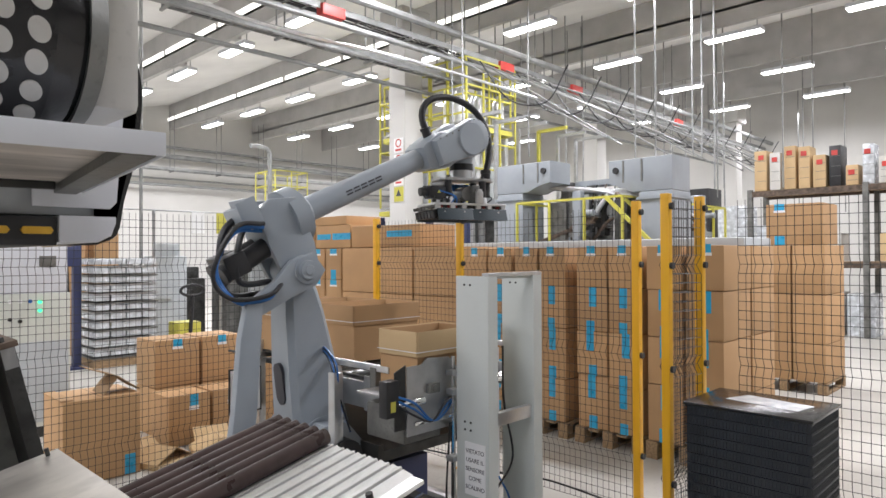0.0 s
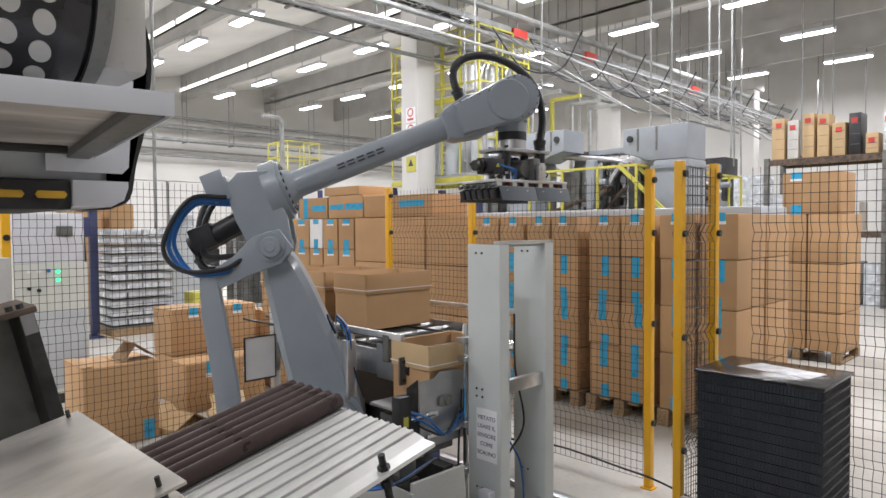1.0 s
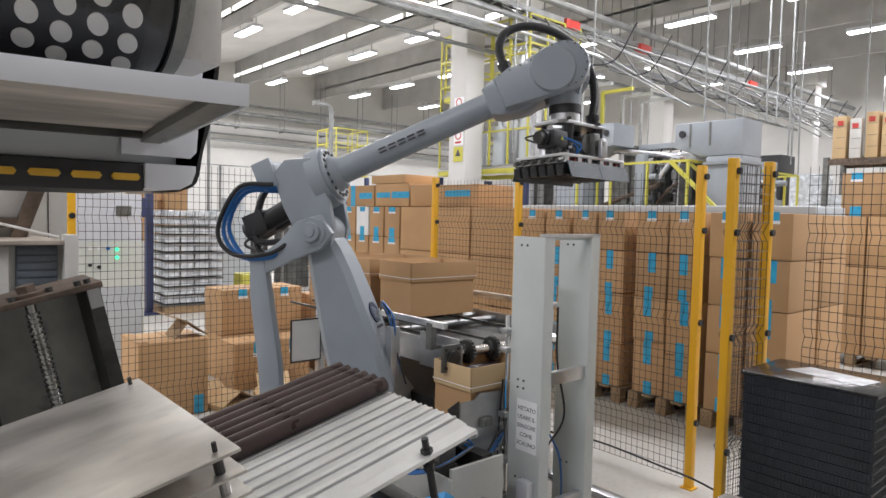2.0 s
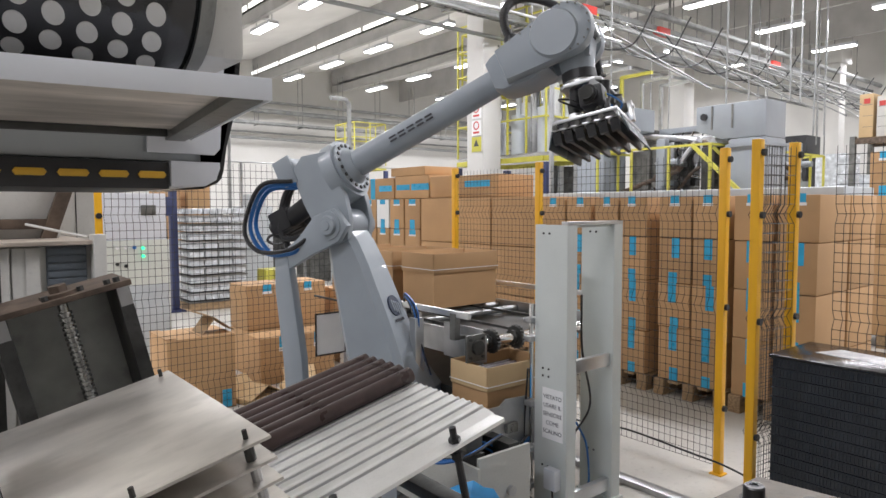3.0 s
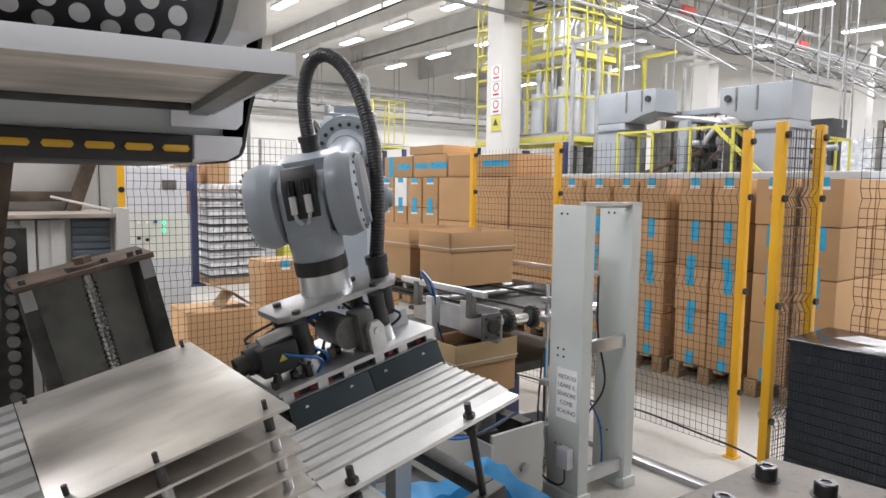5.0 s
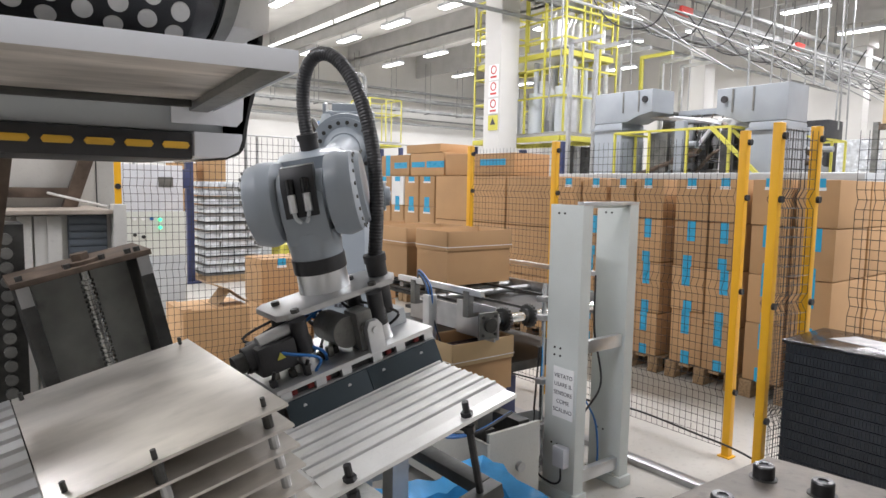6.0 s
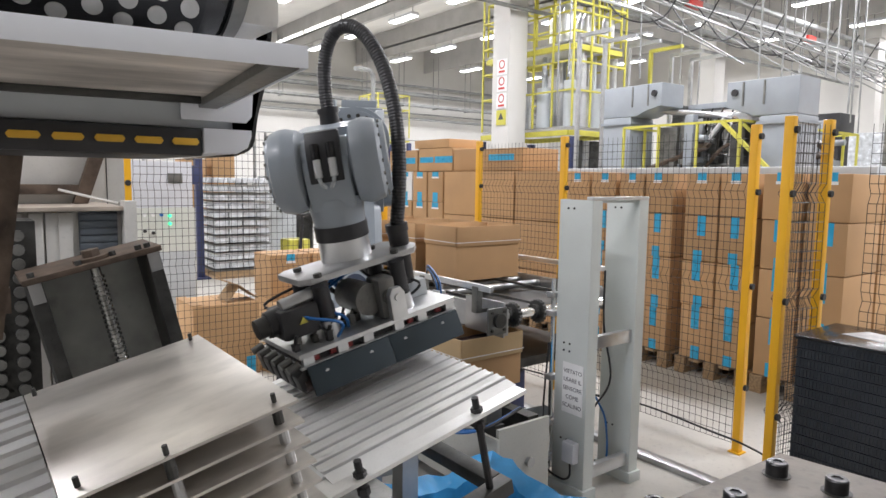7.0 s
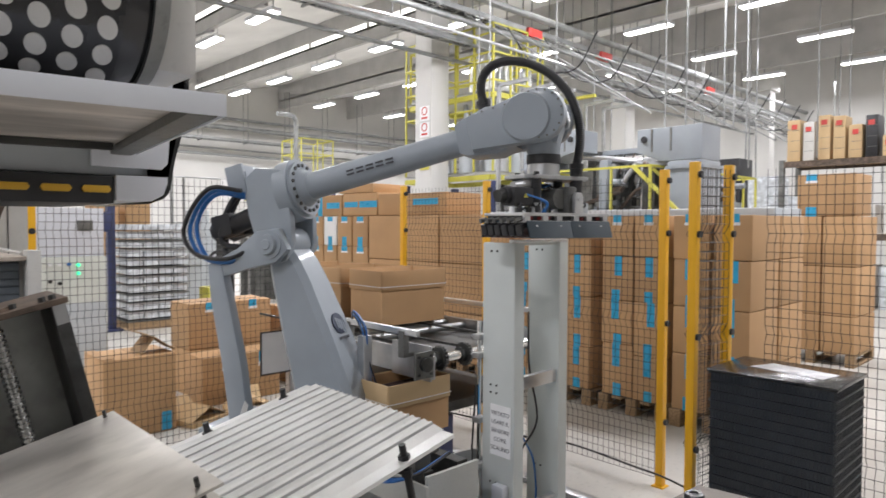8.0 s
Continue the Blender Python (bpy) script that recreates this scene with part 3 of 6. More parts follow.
for z in (1.05, 0.95, 0.6, 0.35, 0.15):
    bm = B()
    box(bm, -0.03, 0.03, 0.0, 0.05, z, z + 0.03, bev=0.004)
    cyl(bm, (0, 0.05, z + 0.015), (0, 0.075, z + 0.015), 0.01, seg=8)
    part("bracket", bm, STEEL, st)
bm = B()
cyl(bm, (0.01, 0.035, 0.1), (0.01, 0.035, 1.15), 0.012, seg=10)
part("guide_rod", bm, CHROME, st)

# ---- the robot ----
RB = Vector((1.955, 3.422, 0))
U2, Z2, L1, HF, F0, FW, L2 = 0.383, 0.554, 1.059, 0.286, 0.168, 1.179, 1.606
robot = thing("industrial_robot", Matrix.Translation(RB), "grey six-axis robot arm with a tube gripper", "robot")


def ring_bolts(bm, c, axis, r, n, size=0.011):
    ax = Vector(axis).normalized()
    s = ax.orthogonal().normalized()
    w = ax.cross(s)
    for k in range(n):
        a = 2 * math.pi * k / n
        p = Vector(c) + r * (math.cos(a) * s + math.sin(a) * w)
        cyl(bm, p - 0.004 * ax, p + 0.008 * ax, size, seg=8)


bm = B()
cyl(bm, (0, 0, 0), (0, 0, 0.06), 0.42, seg=40)
cyl(bm, (0, 0, 0.06), (0, 0, 0.26), 0.36, 0.3, seg=40)
part("base", bm, ROBOT, robot)
bm = B()
box(bm, -0.42, 0.28, -0.26, 0.26, 0.27, 0.5, bev=0.04)
prism(bm, [(0.1, 0.4), (0.55, 0.4), (0.56, 0.6), (0.46, 0.72), (0.3, 0.72), (0.18, 0.6)], -0.3, -0.17, bev=0.02)
prism(bm, [(0.1, 0.4), (0.55, 0.4), (0.56, 0.6), (0.46, 0.72), (0.3, 0.72), (0.18, 0.6)], 0.17, 0.3, bev=0.02)
carousel = part("carousel", bm, ROBOT, robot)
bm = B()
cyl(bm, (U2, -0.42, Z2), (U2, -0.3, Z2), 0.1, seg=24)
part("motor", bm, BLACK, carousel, "black drive motor")

# lower arm: a tapered casting with chamfered front edges
bm = B()
secs = [(-0.12, 0.17, 0.17, 0.165), (0.1, 0.19, 0.17, 0.165), (0.45, 0.165, 0.15, 0.15), (0.8, 0.125, 0.12, 0.135), (0.93, 0.10, 0.105, 0.13), (1.0, 0.075, 0.09, 0.125)]
prev = None
for z, f, b, w in secs:
    c = 0.035
    ring = [bm.verts.new(p) for p in ((f, -w + c, z), (f, w - c, z), (f - c, w, z), (-b + c, w, z), (-b, w - c, z), (-b, -w + c, z), (-b + c, -w, z), (f - c, -w, z))]
    if prev:
        for k in range(8):
            bm.faces.new((prev[k], prev[(k + 1) % 8], ring[(k + 1) % 8], ring[k]))
    else:
        bm.faces.new(ring[::-1])
    prev = ring
bm.faces.new(prev)
cyl(bm, (0, -0.125, L1), (0, 0.125, L1), 0.095, seg=28)
cyl(bm, (0, -0.17, 0), (0, 0.17, 0), 0.19, seg=32)
lower = part("lower_arm", bm, ROBOT, robot)
bm = B()
cyl(bm, (0.156, 0, 0.5), (0.166, 0, 0.5), 0.062, seg=36)
part("emblem", bm, LOGO, lower, "dark round emblem with pale bars", pose(0, 0, 0, 0, -6.5, 0) @ pose(0.058, 0, 0.005))
bm = B()
for k in range(4):
    box(bm, 0.165, 0.169, -0.03 + 0.022 * k, -0.02 + 0.022 * k, 0.47 - 0.012 * k, 0.535 - 0.008 * k)
part("emblem_bar", bm, ROBOT, lower, "", pose(0, 0, 0, 0, -6.5, 0) @ pose(0.058, 0, 0.005))
bm = B()
for k in range(5):
    box(bm, 0.165, 0.168, -0.05 + 0.022 * k, -0.034 + 0.022 * k, 0.405, 0.421)
part("lettering", bm, INK, lower, "row of small dark bars", pose(0, 0, 0, 0, -6.5, 0) @ pose(0.055, 0, 0.005))
bm = B()
for k in range(4):
    box(bm, 0.104, 0.107, 0.0 - 0.028 * k, 0.02 - 0.028 * k, 0.86, 0.885)
part("lettering", bm, PAPER, lower, "pale marking bars", pose(0, 0, 0, 0, -6.5, 0) @ pose(0.098, 0.06, -0.003))

bm = B()
oval = [(0.055 * math.cos(a), 0.4 + 0.055 * math.sin(a) + (0.07 if math.sin(a) > 0 else -0.07)) for a in [2 * math.pi * k / 28 for k in range(28)]]
prism(bm, oval, -0.166, -0.14, "x")
part("casting_pocket", bm, INK, lower, "dark oval pocket in the casting")

# rod of the parallelogram
bm = B()
prism(bm, [(-0.06, -0.03), (0.05, -0.03), (0.075, 0.12), (0.085, 0.5), (0.06, 0.9), (0.045, L1 + 0.04), (-0.045, L1 + 0.04), (-0.06, 0.9), (-0.045, 0.5), (-0.05, 0.12)], -0.035, 0.035, bev=0.012)
rod = part("link_rod", bm, ROBOT, robot)
bm = B()
prism(bm, [(-0.07, 0.05), (-0.04, 0.02), (0.1, 0.27), (0.08, 0.3)], -0.04, -0.036)
part("pale_strip", bm, ALU, rod)

# forearm: the elbow casting, its tube and the wrist
LEV = 0.385
LA = radians(189.5)
bm = B()
for s in (-1, 1):
    prism(bm, [(-0.11, -0.02), (-0.05, -0.11), (0.05, -0.11), (0.11, -0.02), (0.14, 0.12), (0.14, 0.40), (-0.02, 0.45), (-0.12, 0.40), (-0.13, 0.2)], 0.095 if s > 0 else -0.145, 0.145 if s > 0 else -0.095, bev=0.012)
box(bm, -0.13, 0.14, -0.142, 0.142, 0.12, 0.42, bev=0.04)
box(bm, -0.155, -0.128, -0.1, 0.1, 0.33, 0.5, bev=0.006)
cyl(bm, (0.08, 0, HF), (F0, 0, HF), 0.178, seg=40)
cyl(bm, (F0, 0, HF), (F0 + 0.022, 0, HF), 0.158, seg=40)
cyl(bm, (F0 + 0.02, 0, HF), (F0 + 0.07, 0, HF), 0.112, 0.085, seg=32)
fore = part("forearm", bm, ROBOT, robot)
bm = B()
ring_bolts(bm, (F0 + 0.022, 0, HF), (1, 0, 0), 0.134, 18)
part("flange_bolt", bm, DARKM, fore)
bm = B()
box(bm, -0.22, -0.1, -0.15, -0.13, 0.33, 0.5, bev=0.006)
box(bm, -0.2, -0.09, -0.14, 0.14, 0.36, 0.46, bev=0.02)
part("motor_bracket", bm, ROBOT, fore)
# rear lever to the rod
bm = B()
c, s = math.cos(LA), math.sin(LA)
u, w = Vector((c, s)), Vector((-s, c))
pl = [u * -0.1 + w * 0.07, u * 0.0 + w * 0.11, u * 0.18 + w * 0.075, u * (LEV + 0.03) + w * 0.05, u * (LEV + 0.06), u * (LEV + 0.03) - w * 0.05, u * 0.2 - w * 0.06, u * 0.05 - w * 0.1, u * -0.09 - w * 0.06]
prism(bm, [(p.x, p.y) for p in pl], -0.2, -0.146, bev=0.014)
lever = part("rear_lever", bm, ROBOT, fore)
for sgn in (-1, 1):
    bm = B()
    cyl(bm, (0, sgn * 0.145, 0), (0, sgn * 0.208, 0), 0.088, 0.08, seg=28)
    cyl(bm, (0, sgn * 0.208, 0), (0, sgn * 0.232, 0), 0.058, 0.052, seg=20)
    cyl(bm, (0, sgn * 0.232, 0), (0, sgn * 0.238, 0), 0.03, 0.026, seg=20)
    part("pivot_cap", bm, ROBOT, fore)
for y in (-0.07, 0.075):
    bm = B()
    cyl(bm, (-0.12, y, 0.2), (-0.42, y, 0.16), 0.058, seg=20)
    box(bm, -0.4, -0.27, y - 0.062, y + 0.062, 0.12, 0.25, pose(0, 0, 0), 0.01)
    part("drive_motor", bm, BLACK, fore, "black drive motor behind the elbow")
for k in range(3):
    bm = B()
    y = -0.17 - 0.03 * k
    sweep(bm, curve_pts([(-0.12, y + 0.06, 0.3 + 0.02 * k), (-0.3, y, 0.36 + 0.015 * k), (-0.47 - 0.02 * k, y, 0.22), (-0.44 - 0.02 * k, y, 0.02 + 0.02 * k), (-0.28, y, -0.06 + 0.02 * k), (-0.15, y + 0.05, 0.0)], 36), 0.013, 8)
    part("blue_hose" if k < 2 else "cable", bm, BLUEC if k < 2 else BLACK, fore)
bm = B()
sweep(bm, curve_pts([(-0.1, 0.05, 0.42), (-0.3, 0.02, 0.34), (-0.42, -0.02, 0.05), (-0.2, -0.05, -0.05)], 30), 0.022, 8)
sweep(bm, curve_pts([(-0.1, -0.05, 0.4), (-0.26, -0.1, 0.3), (-0.36, -0.12, 0.1), (-0.2, -0.12, 0.02)], 30), 0.018, 8)
part("cable", bm, BLACK, fore)
bm = B()
cyl(bm, (F0 + 0.05, 0, HF), (FW + 0.06, 0, HF), 0.078, 0.07, seg=36)
tube = part("forearm_tube", bm, ROBOT, fore)
bm = B()
for k in range(5):
    box(bm, 0.5 + 0.06 * k, 0.5 + 0.06 * k + 0.044, -0.0795, -0.0735, HF - 0.014, HF - 0.005)
    box(bm, 0.5 + 0.06 * k, 0.5 + 0.06 * k + 0.044, -0.0795, -0.0735, HF + 0.006, HF + 0.015)
part("lettering", bm, INK, tube, "row of dark painted shapes")
# wrist housing: neck, then two lobes with a gap
bm = B()
prism(bm, [(FW - 0.02, HF - 0.075), (FW + 0.02, HF - 0.1), (FW + 0.17, HF - 0.13), (FW + 0.27, HF - 0.11), (FW + 0.27, HF + 0.11), (FW + 0.16, HF + 0.125), (FW + 0.02, HF + 0.095), (FW - 0.02, HF + 0.075)], -0.115, 0.115, bev=0.03)
neck = part("wrist_housing", bm, ROBOT, robot)
for sgn in (-1, 1):
    bm = B()
    ang = [radians(a) for a in range(-100, 101, 20)]
    prof = [(FW + 0.06, HF - 0.09), *[(L2 + 0.135 * math.cos(a), HF + 0.135 * math.sin(a)) for a in ang], (FW + 0.06, HF + 0.09)]
    a, b = (0.074, 0.172) if sgn > 0 else (-0.172, -0.074)
    prism(bm, prof, a, b, bev=0.042)
    cyl(bm, (L2 - 0.06, sgn * 0.17, HF), (L2 - 0.06, sgn * 0.187, HF), 0.122, 0.112, seg=36)
    lobe = part("wrist_lobe", bm, ROBOT, neck)
    for k in range(11):
        bm = B()
        a2 = radians(-100 + 20 * k)
        cyl(bm, (L2 + 0.116 * math.cos(a2), sgn * 0.171, HF + 0.116 * math.sin(a2)), (L2 + 0.116 * math.cos(a2), sgn * 0.1765, HF + 0.116 * math.sin(a2)), 0.0055, seg=6)
        part("housing_bolt", bm, GREASE, neck)
    for k in range(5):
        bm = B()
        cyl(bm, (FW + 0.1 + 0.06 * k, sgn * 0.171, HF + 0.088), (FW + 0.1 + 0.06 * k, sgn * 0.1765, HF + 0.088), 0.0055, seg=6)
        part("housing_bolt", bm, GREASE, neck)

# the gripper, from the wrist's axis down
LT = 0.588
grip = thing("gripper", pose(0, 0, 0), "tube gripper with a plate, motors and dark side aprons", "gripper")
grip.parent = robot
del grip["category"]
GX, GY, HY = -0.03, -0.06, 0.15
TOOL = pose(-0.06, -0.09, 0.018)
PLATE = pose(0, 0, 0.018)
ADAPT = pose(-0.03, -0.045, 0.018)
wrist = thing("wrist", pose(0, 0, 0), "grey fork wrist with a dark cable opening", "wrist")
wrist.parent = robot
del wrist["category"]
bm = B()
cyl(bm, (0, -0.072, 0), (0, 0.072, 0), 0.088, seg=28)
prism(bm, [(-0.085, 0.02), (-0.078, -0.13), (0.078, -0.13), (0.105, -0.03), (0.09, 0.03)], -0.07, 0.07, bev=0.012)
cyl(bm, (0, 0, -0.1), (0, 0, -0.185), 0.09, 0.082, seg=32)
part("fork_body", bm, ROBOT, wrist)
bm = B()
prism(bm, [(0.06, -0.04), (0.109, -0.04), (0.1, 0.06), (0.06, 0.11), (0.02, 0.112)], -0.052, 0.052, bev=0.004)
part("cable_opening", bm, BLACK, wrist)
for y in (-0.022, 0.024):
    bm = B()
    cyl(bm, (0.108, y, 0.03), (0.12, y, -0.022), 0.012, seg=14)
    con = part("connector", bm, ALU, wrist)
    bm = B()
    cyl(bm, (0.094, y, 0.075), (0.108, y, 0.03), 0.014, 0.013, seg=14)
    part("plug", bm, BLACKG, con, "black plug cap")
    bm = B()
    sweep(bm, curve_pts([(0.12, y, -0.02), (0.126, y * 0.8, -0.04), (0.11, y * 0.4, -0.055)], 10), 0.006, 8)
    part("cable", bm, GREYP, con)
bm = B()
cyl(bm, (0, 0, -0.185), (0, 0, -0.232), 0.086, seg=32)
part("dark_collar", bm, BLACK, wrist)
bm = B()
cyl(bm, (0, 0, -0.232), (0, 0, -0.301), 0.08, 0.084, seg=32)
part("flange", bm, ALU, wrist)
bm = B()
prism(bm, [(-0.2, -0.075), (-0.17, -0.1), (0.2, -0.1), (0.24, -0.05), (0.24, 0.05), (0.2, 0.1), (-0.17, 0.1), (-0.2, 0.075)], -0.335, -0.315, "z", 0.004)
part("adapter_plate", bm, STEEL, grip, "", ADAPT)
for x, y in ((-0.12, -0.06), (0.15, -0.06), (-0.12, 0.08), (0.15, 0.08)):
    bm = B()
    cyl(bm, (x, y, -0.335), (x + 0.01, y + 0.02, -0.46), 0.026, seg=14)
    cyl(bm, (x + 0.01, y + 0.02, -0.46), (x + 0.01, y + 0.02, -0.498), 0.03, seg=14)
    post = part("support_post", bm, BLACK, grip, "", TOOL)
    bm = B()
    cyl(bm, (x + 0.01, y + 0.02, -0.455), (x + 0.01, y + 0.02, -0.4), 0.0285, seg=14)
    for k in range(5):
        cyl(bm, (x + 0.01, y + 0.02, -0.45 + 0.01 * k), (x + 0.01, y + 0.02, -0.446 + 0.01 * k), 0.0305, seg=14)
    part("spring", bm, DARKM, post)
    bm = B()
    cyl(bm, (x + 0.01, y + 0.02, -0.5), (x + 0.01, y + 0.02, -0.452), 0.0375, 0.03, seg=16)
    part("sleeve", bm, ALU, post, "bright turned sleeve")
    bm = B()
    cyl(bm, (x, y, -0.315), (x, y, -0.303), 0.013, seg=6)
    part("hex_bolt", bm, DARKM, post)
bm = B()
cyl(bm, (-0.24, -0.04, -0.42), (-0.06, -0.05, -0.4), 0.04, seg=20)
box(bm, -0.22, -0.1, -0.1, 0.01, -0.47, -0.38, bev=0.012)
mot = part("servo_motor", bm, BLACK, grip, "", pose(-0.1, -0.06, 0.018))
bm = B()
prism(bm, [(-0.168, -0.43), (-0.142, -0.43), (-0.155, -0.41)], -0.104, -0.1)
part("warning_label", bm, LEMON, mot)
bm = B()
cyl(bm, (-0.235, -0.04, -0.42), (-0.275, -0.04, -0.424), 0.03, seg=18)
for k in range(8):
    a = 2 * math.pi * k / 8
    cyl(bm, (-0.236, -0.04 + 0.036 * math.cos(a), -0.42 + 0.036 * math.sin(a)), (-0.242, -0.04 + 0.036 * math.cos(a), -0.42 + 0.036 * math.sin(a)), 0.004, seg=6)
part("motor_cap", bm, DARKM, mot)
bm = B()
cyl(bm, (-0.2, -0.06, -0.375), (-0.06, -0.06, -0.36), 0.021, seg=16)
part("air_cylinder", bm, STEEL, grip, "", pose(-0.1, -0.06, 0.018))
bm = B()
prism(bm, [(0.062, -0.5), (0.118, -0.5), (0.118, -0.42), (0.105, -0.4), (0.075, -0.4), (0.062, -0.42)], -0.135, -0.112, bev=0.004)
cyl(bm, (0.09, -0.142, -0.43), (0.09, -0.1, -0.43), 0.012, seg=14)
part("clevis", bm, ALU, grip, "", TOOL)
bm = B()
cyl(bm, (0.03, -0.07, -0.43), (0.03, 0.07, -0.43), 0.05, seg=24)
box(bm, 0.05, 0.11, -0.1, -0.02, -0.5, -0.37, bev=0.012)
cyl(bm, (0.08, -0.1, -0.43), (0.08, -0.11, -0.43), 0.024, seg=16)
part("gearbox", bm, GREASE, grip, "", TOOL)
bm = B()
box(bm, 0.19, 0.29, 0.0, 0.12, -0.5, -0.445, bev=0.004)
part("valve_block", bm, GREYP, grip, "", TOOL)
bm = B()
box(bm, GX - 0.28, GX + 0.28, GY - HY, GY + HY, -0.515, -0.5, bev=0.002)
part("top_plate", bm, ALU, grip, "", PLATE)
bm = B()
box(bm, GX - 0.27, GX + 0.27, GY - HY + 0.02, GY + HY - 0.02, -0.538, -0.515)
part("middle_layer", bm, BLACK, grip, "", PLATE)
for k in range(6):
    bm = B()
    x = GX - 0.27 + 0.1 * k + (0.012 if k % 2 else 0.0)
    box(bm, x, x + 0.034, GY - HY + 0.002, GY - HY + 0.0195, -0.5375, -0.5155)
    part("spacer", bm, ALU, grip, "", PLATE)
for k in (0, 1, 2, 6, 7, 8):
    bm = B()
    x = GX - 0.225 + 0.055 * k
    box(bm, x - 0.009, x + 0.009, GY - HY + 0.008, GY - HY + 0.0195, -0.534, -0.519, bev=0.002)
    part("red_insert", bm, REDD, grip, "dark red plastic insert", PLATE)
bm = B()
box(bm, GX - 0.28, GX + 0.28, GY - HY, GY + HY, -0.547, -0.538, bev=0.002)
part("lower_plate", bm, ALU, grip, "", PLATE)
for side in (-1, 1):
    for x0, x1, drop in ((GX - 0.268, GX + 0.004, 0.0), (GX + 0.006, GX + 0.272, 0.0)):
        bm = B()
        yt, yb = GY + side * (HY + 0.004), GY + side * (HY + 0.03)
        prism(bm, [(yt, -0.522), (yb, -LT - 0.014), (yb + side * 0.008, -LT - 0.014), (yt + side * 0.008, -0.522)], x0, x1, "x", 0.002)
        apron = part("apron", bm, DARKBLUE, grip, "dark petrol-coloured side apron")
        for u in (0.2, 0.75):
            bm = B()
            xs, ys = x0 + (x1 - x0) * u, yt + side * 0.0135
            cyl(bm, (xs, ys - side * 0.004, -0.545), (xs, ys + side * 0.003, -0.546), 0.006, seg=8)
            part("apron_screw", bm, ALU, apron)
for k in range(6):
    bm = B()
    y = GY - 0.1325 + 0.053 * k
    box(bm, GX - 0.275, GX + 0.275, y - 0.008, y + 0.008, -LT, -0.529)
    prism(bm, [(GX - 0.3, -0.542), (GX - 0.27, -0.529), (GX - 0.27, -LT - 0.006), (GX - 0.29, -LT - 0.002)], y - 0.02, y + 0.02, bev=0.003)
    part("finger", bm, BLACK, grip)
for k in range(6):
    bm = B()
    y = GY - 0.1325 + 0.053 * k
    cyl(bm, (GX - 0.28, y, -0.53), (GX - 0.315, y, -0.54), 0.012, seg=8)
    part("air_fitting", bm, GREASE, grip, "", PLATE)
random.seed(11)
for k in range(16):
    bm = B()
    x0, y0 = GX + random.uniform(-0.2, 0.2), GY + random.uniform(-0.12, 0.1)
    sweep(bm, curve_pts([(x0, y0, -0.5), (x0 + random.uniform(-0.06, 0.06), y0 - 0.03, -0.45), (x0 + random.uniform(-0.1, 0.1), y0 + 0.05, -0.4), (0.01 * k - 0.08, 0.02, -0.35)], 24), 0.005 if k % 4 else 0.008, 6)
    part("air_hose", bm, BLUEC if k % 5 == 0 else BLACK, grip, "", PLATE)
for k in range(9):
    bm = B()
    x, y = GX - 0.26 + 0.03 * k + random.uniform(-0.01, 0.01), GY - 0.13 + 0.09 * random.random()
    box(bm, x - 0.009, x + 0.009, y - 0.012, y + 0.012, -0.5, -0.48 + 0.02 * random.random(), bev=0.003)
    cyl(bm, (x, y, -0.482), (x + 0.008, y - 0.004, -0.455), 0.006, seg=8)
    part("valve", bm, (BLACK, GREASE, DARKM)[k % 3], grip, "", PLATE)
# big hose loop from the wrist housing over to the gripper plate, in short stiff pieces
HOSE_N, HOSE_LEN = 34, 1.08
hose_pieces = []
for k in range(HOSE_N):
    bm = B()
    h = HOSE_LEN / HOSE_N / 2
    sweep(bm, [(x, 0, 0) for x in [-h - 0.004 + (2 * h + 0.008) * i / 8 for i in range(9)]], 0.0235, 14, 0.035)
    hose_pieces.append(part("hose_piece", bm, BLACK, robot, "piece of the thick black corrugated hose"))
bm = B()
cyl(bm, (L2 - 0.286, 0, HF + 0.1), (L2 - 0.286, 0, HF + 0.17), 0.034, seg=18)
cyl(bm, (L2 - 0.286, 0, HF + 0.16), (L2 - 0.286, 0, HF + 0.18), 0.038, seg=18)
part("hose_socket", bm, BLACK, neck)
bm = B()
cyl(bm, (0.17, -0.06, -0.47), (0.17, -0.06, -0.25), 0.028, 0.034, seg=18)
cyl(bm, (0.17, -0.06, -0.25), (0.17, -0.06, -0.225), 0.038, seg=18)
part("hose_socket", bm, BLACK, grip)


# ---- the tilted tube table ----
TILT = 13.0
TO = pose(1.271, 1.288, 1.079, 0, -TILT, 0)
table = thing("tube_table", TO, "tilted bright steel table with parallel ribs for tubes", "table")
bm = B()
box(bm, -0.82, 0.0, 0.0, 0.772, -0.012, 0.0, bev=0.0015)
part("base_plate", bm, TABLEM, table)
for k in range(12):
    bm = B()
    y = 0.093 + 0.053 * k
    prism(bm, [(y, 0.0), (y + 0.042, 0.0), (y + 0.041, 0.011), (y + 0.036, 0.0125), (y + 0.025, 0.008), (y + 0.017, 0.008), (y + 0.006, 0.0125), (y + 0.001, 0.011)], -0.6, 0.008, "x")
    part("rib", bm, TABLEM, table)
    bm = B()
    box(bm, -0.6, 0.004, y - 0.0108, y - 0.0002, 0.0006, 0.002)
    part("groove", bm, DARKM, table)
bm = B()
box(bm, -0.82, -0.6005, 0.08, 0.745, 0.0, 0.0095, bev=0.0015)
part("head_strip", bm, TABLEM, table)
bm = B()
prism(bm, [(0.045, 0.0), (0.084, 0.0), (0.084, 0.0085)], -0.6, 0.004, "x")
part("edge_rib", bm, TABLEM, table)
random.seed(21)
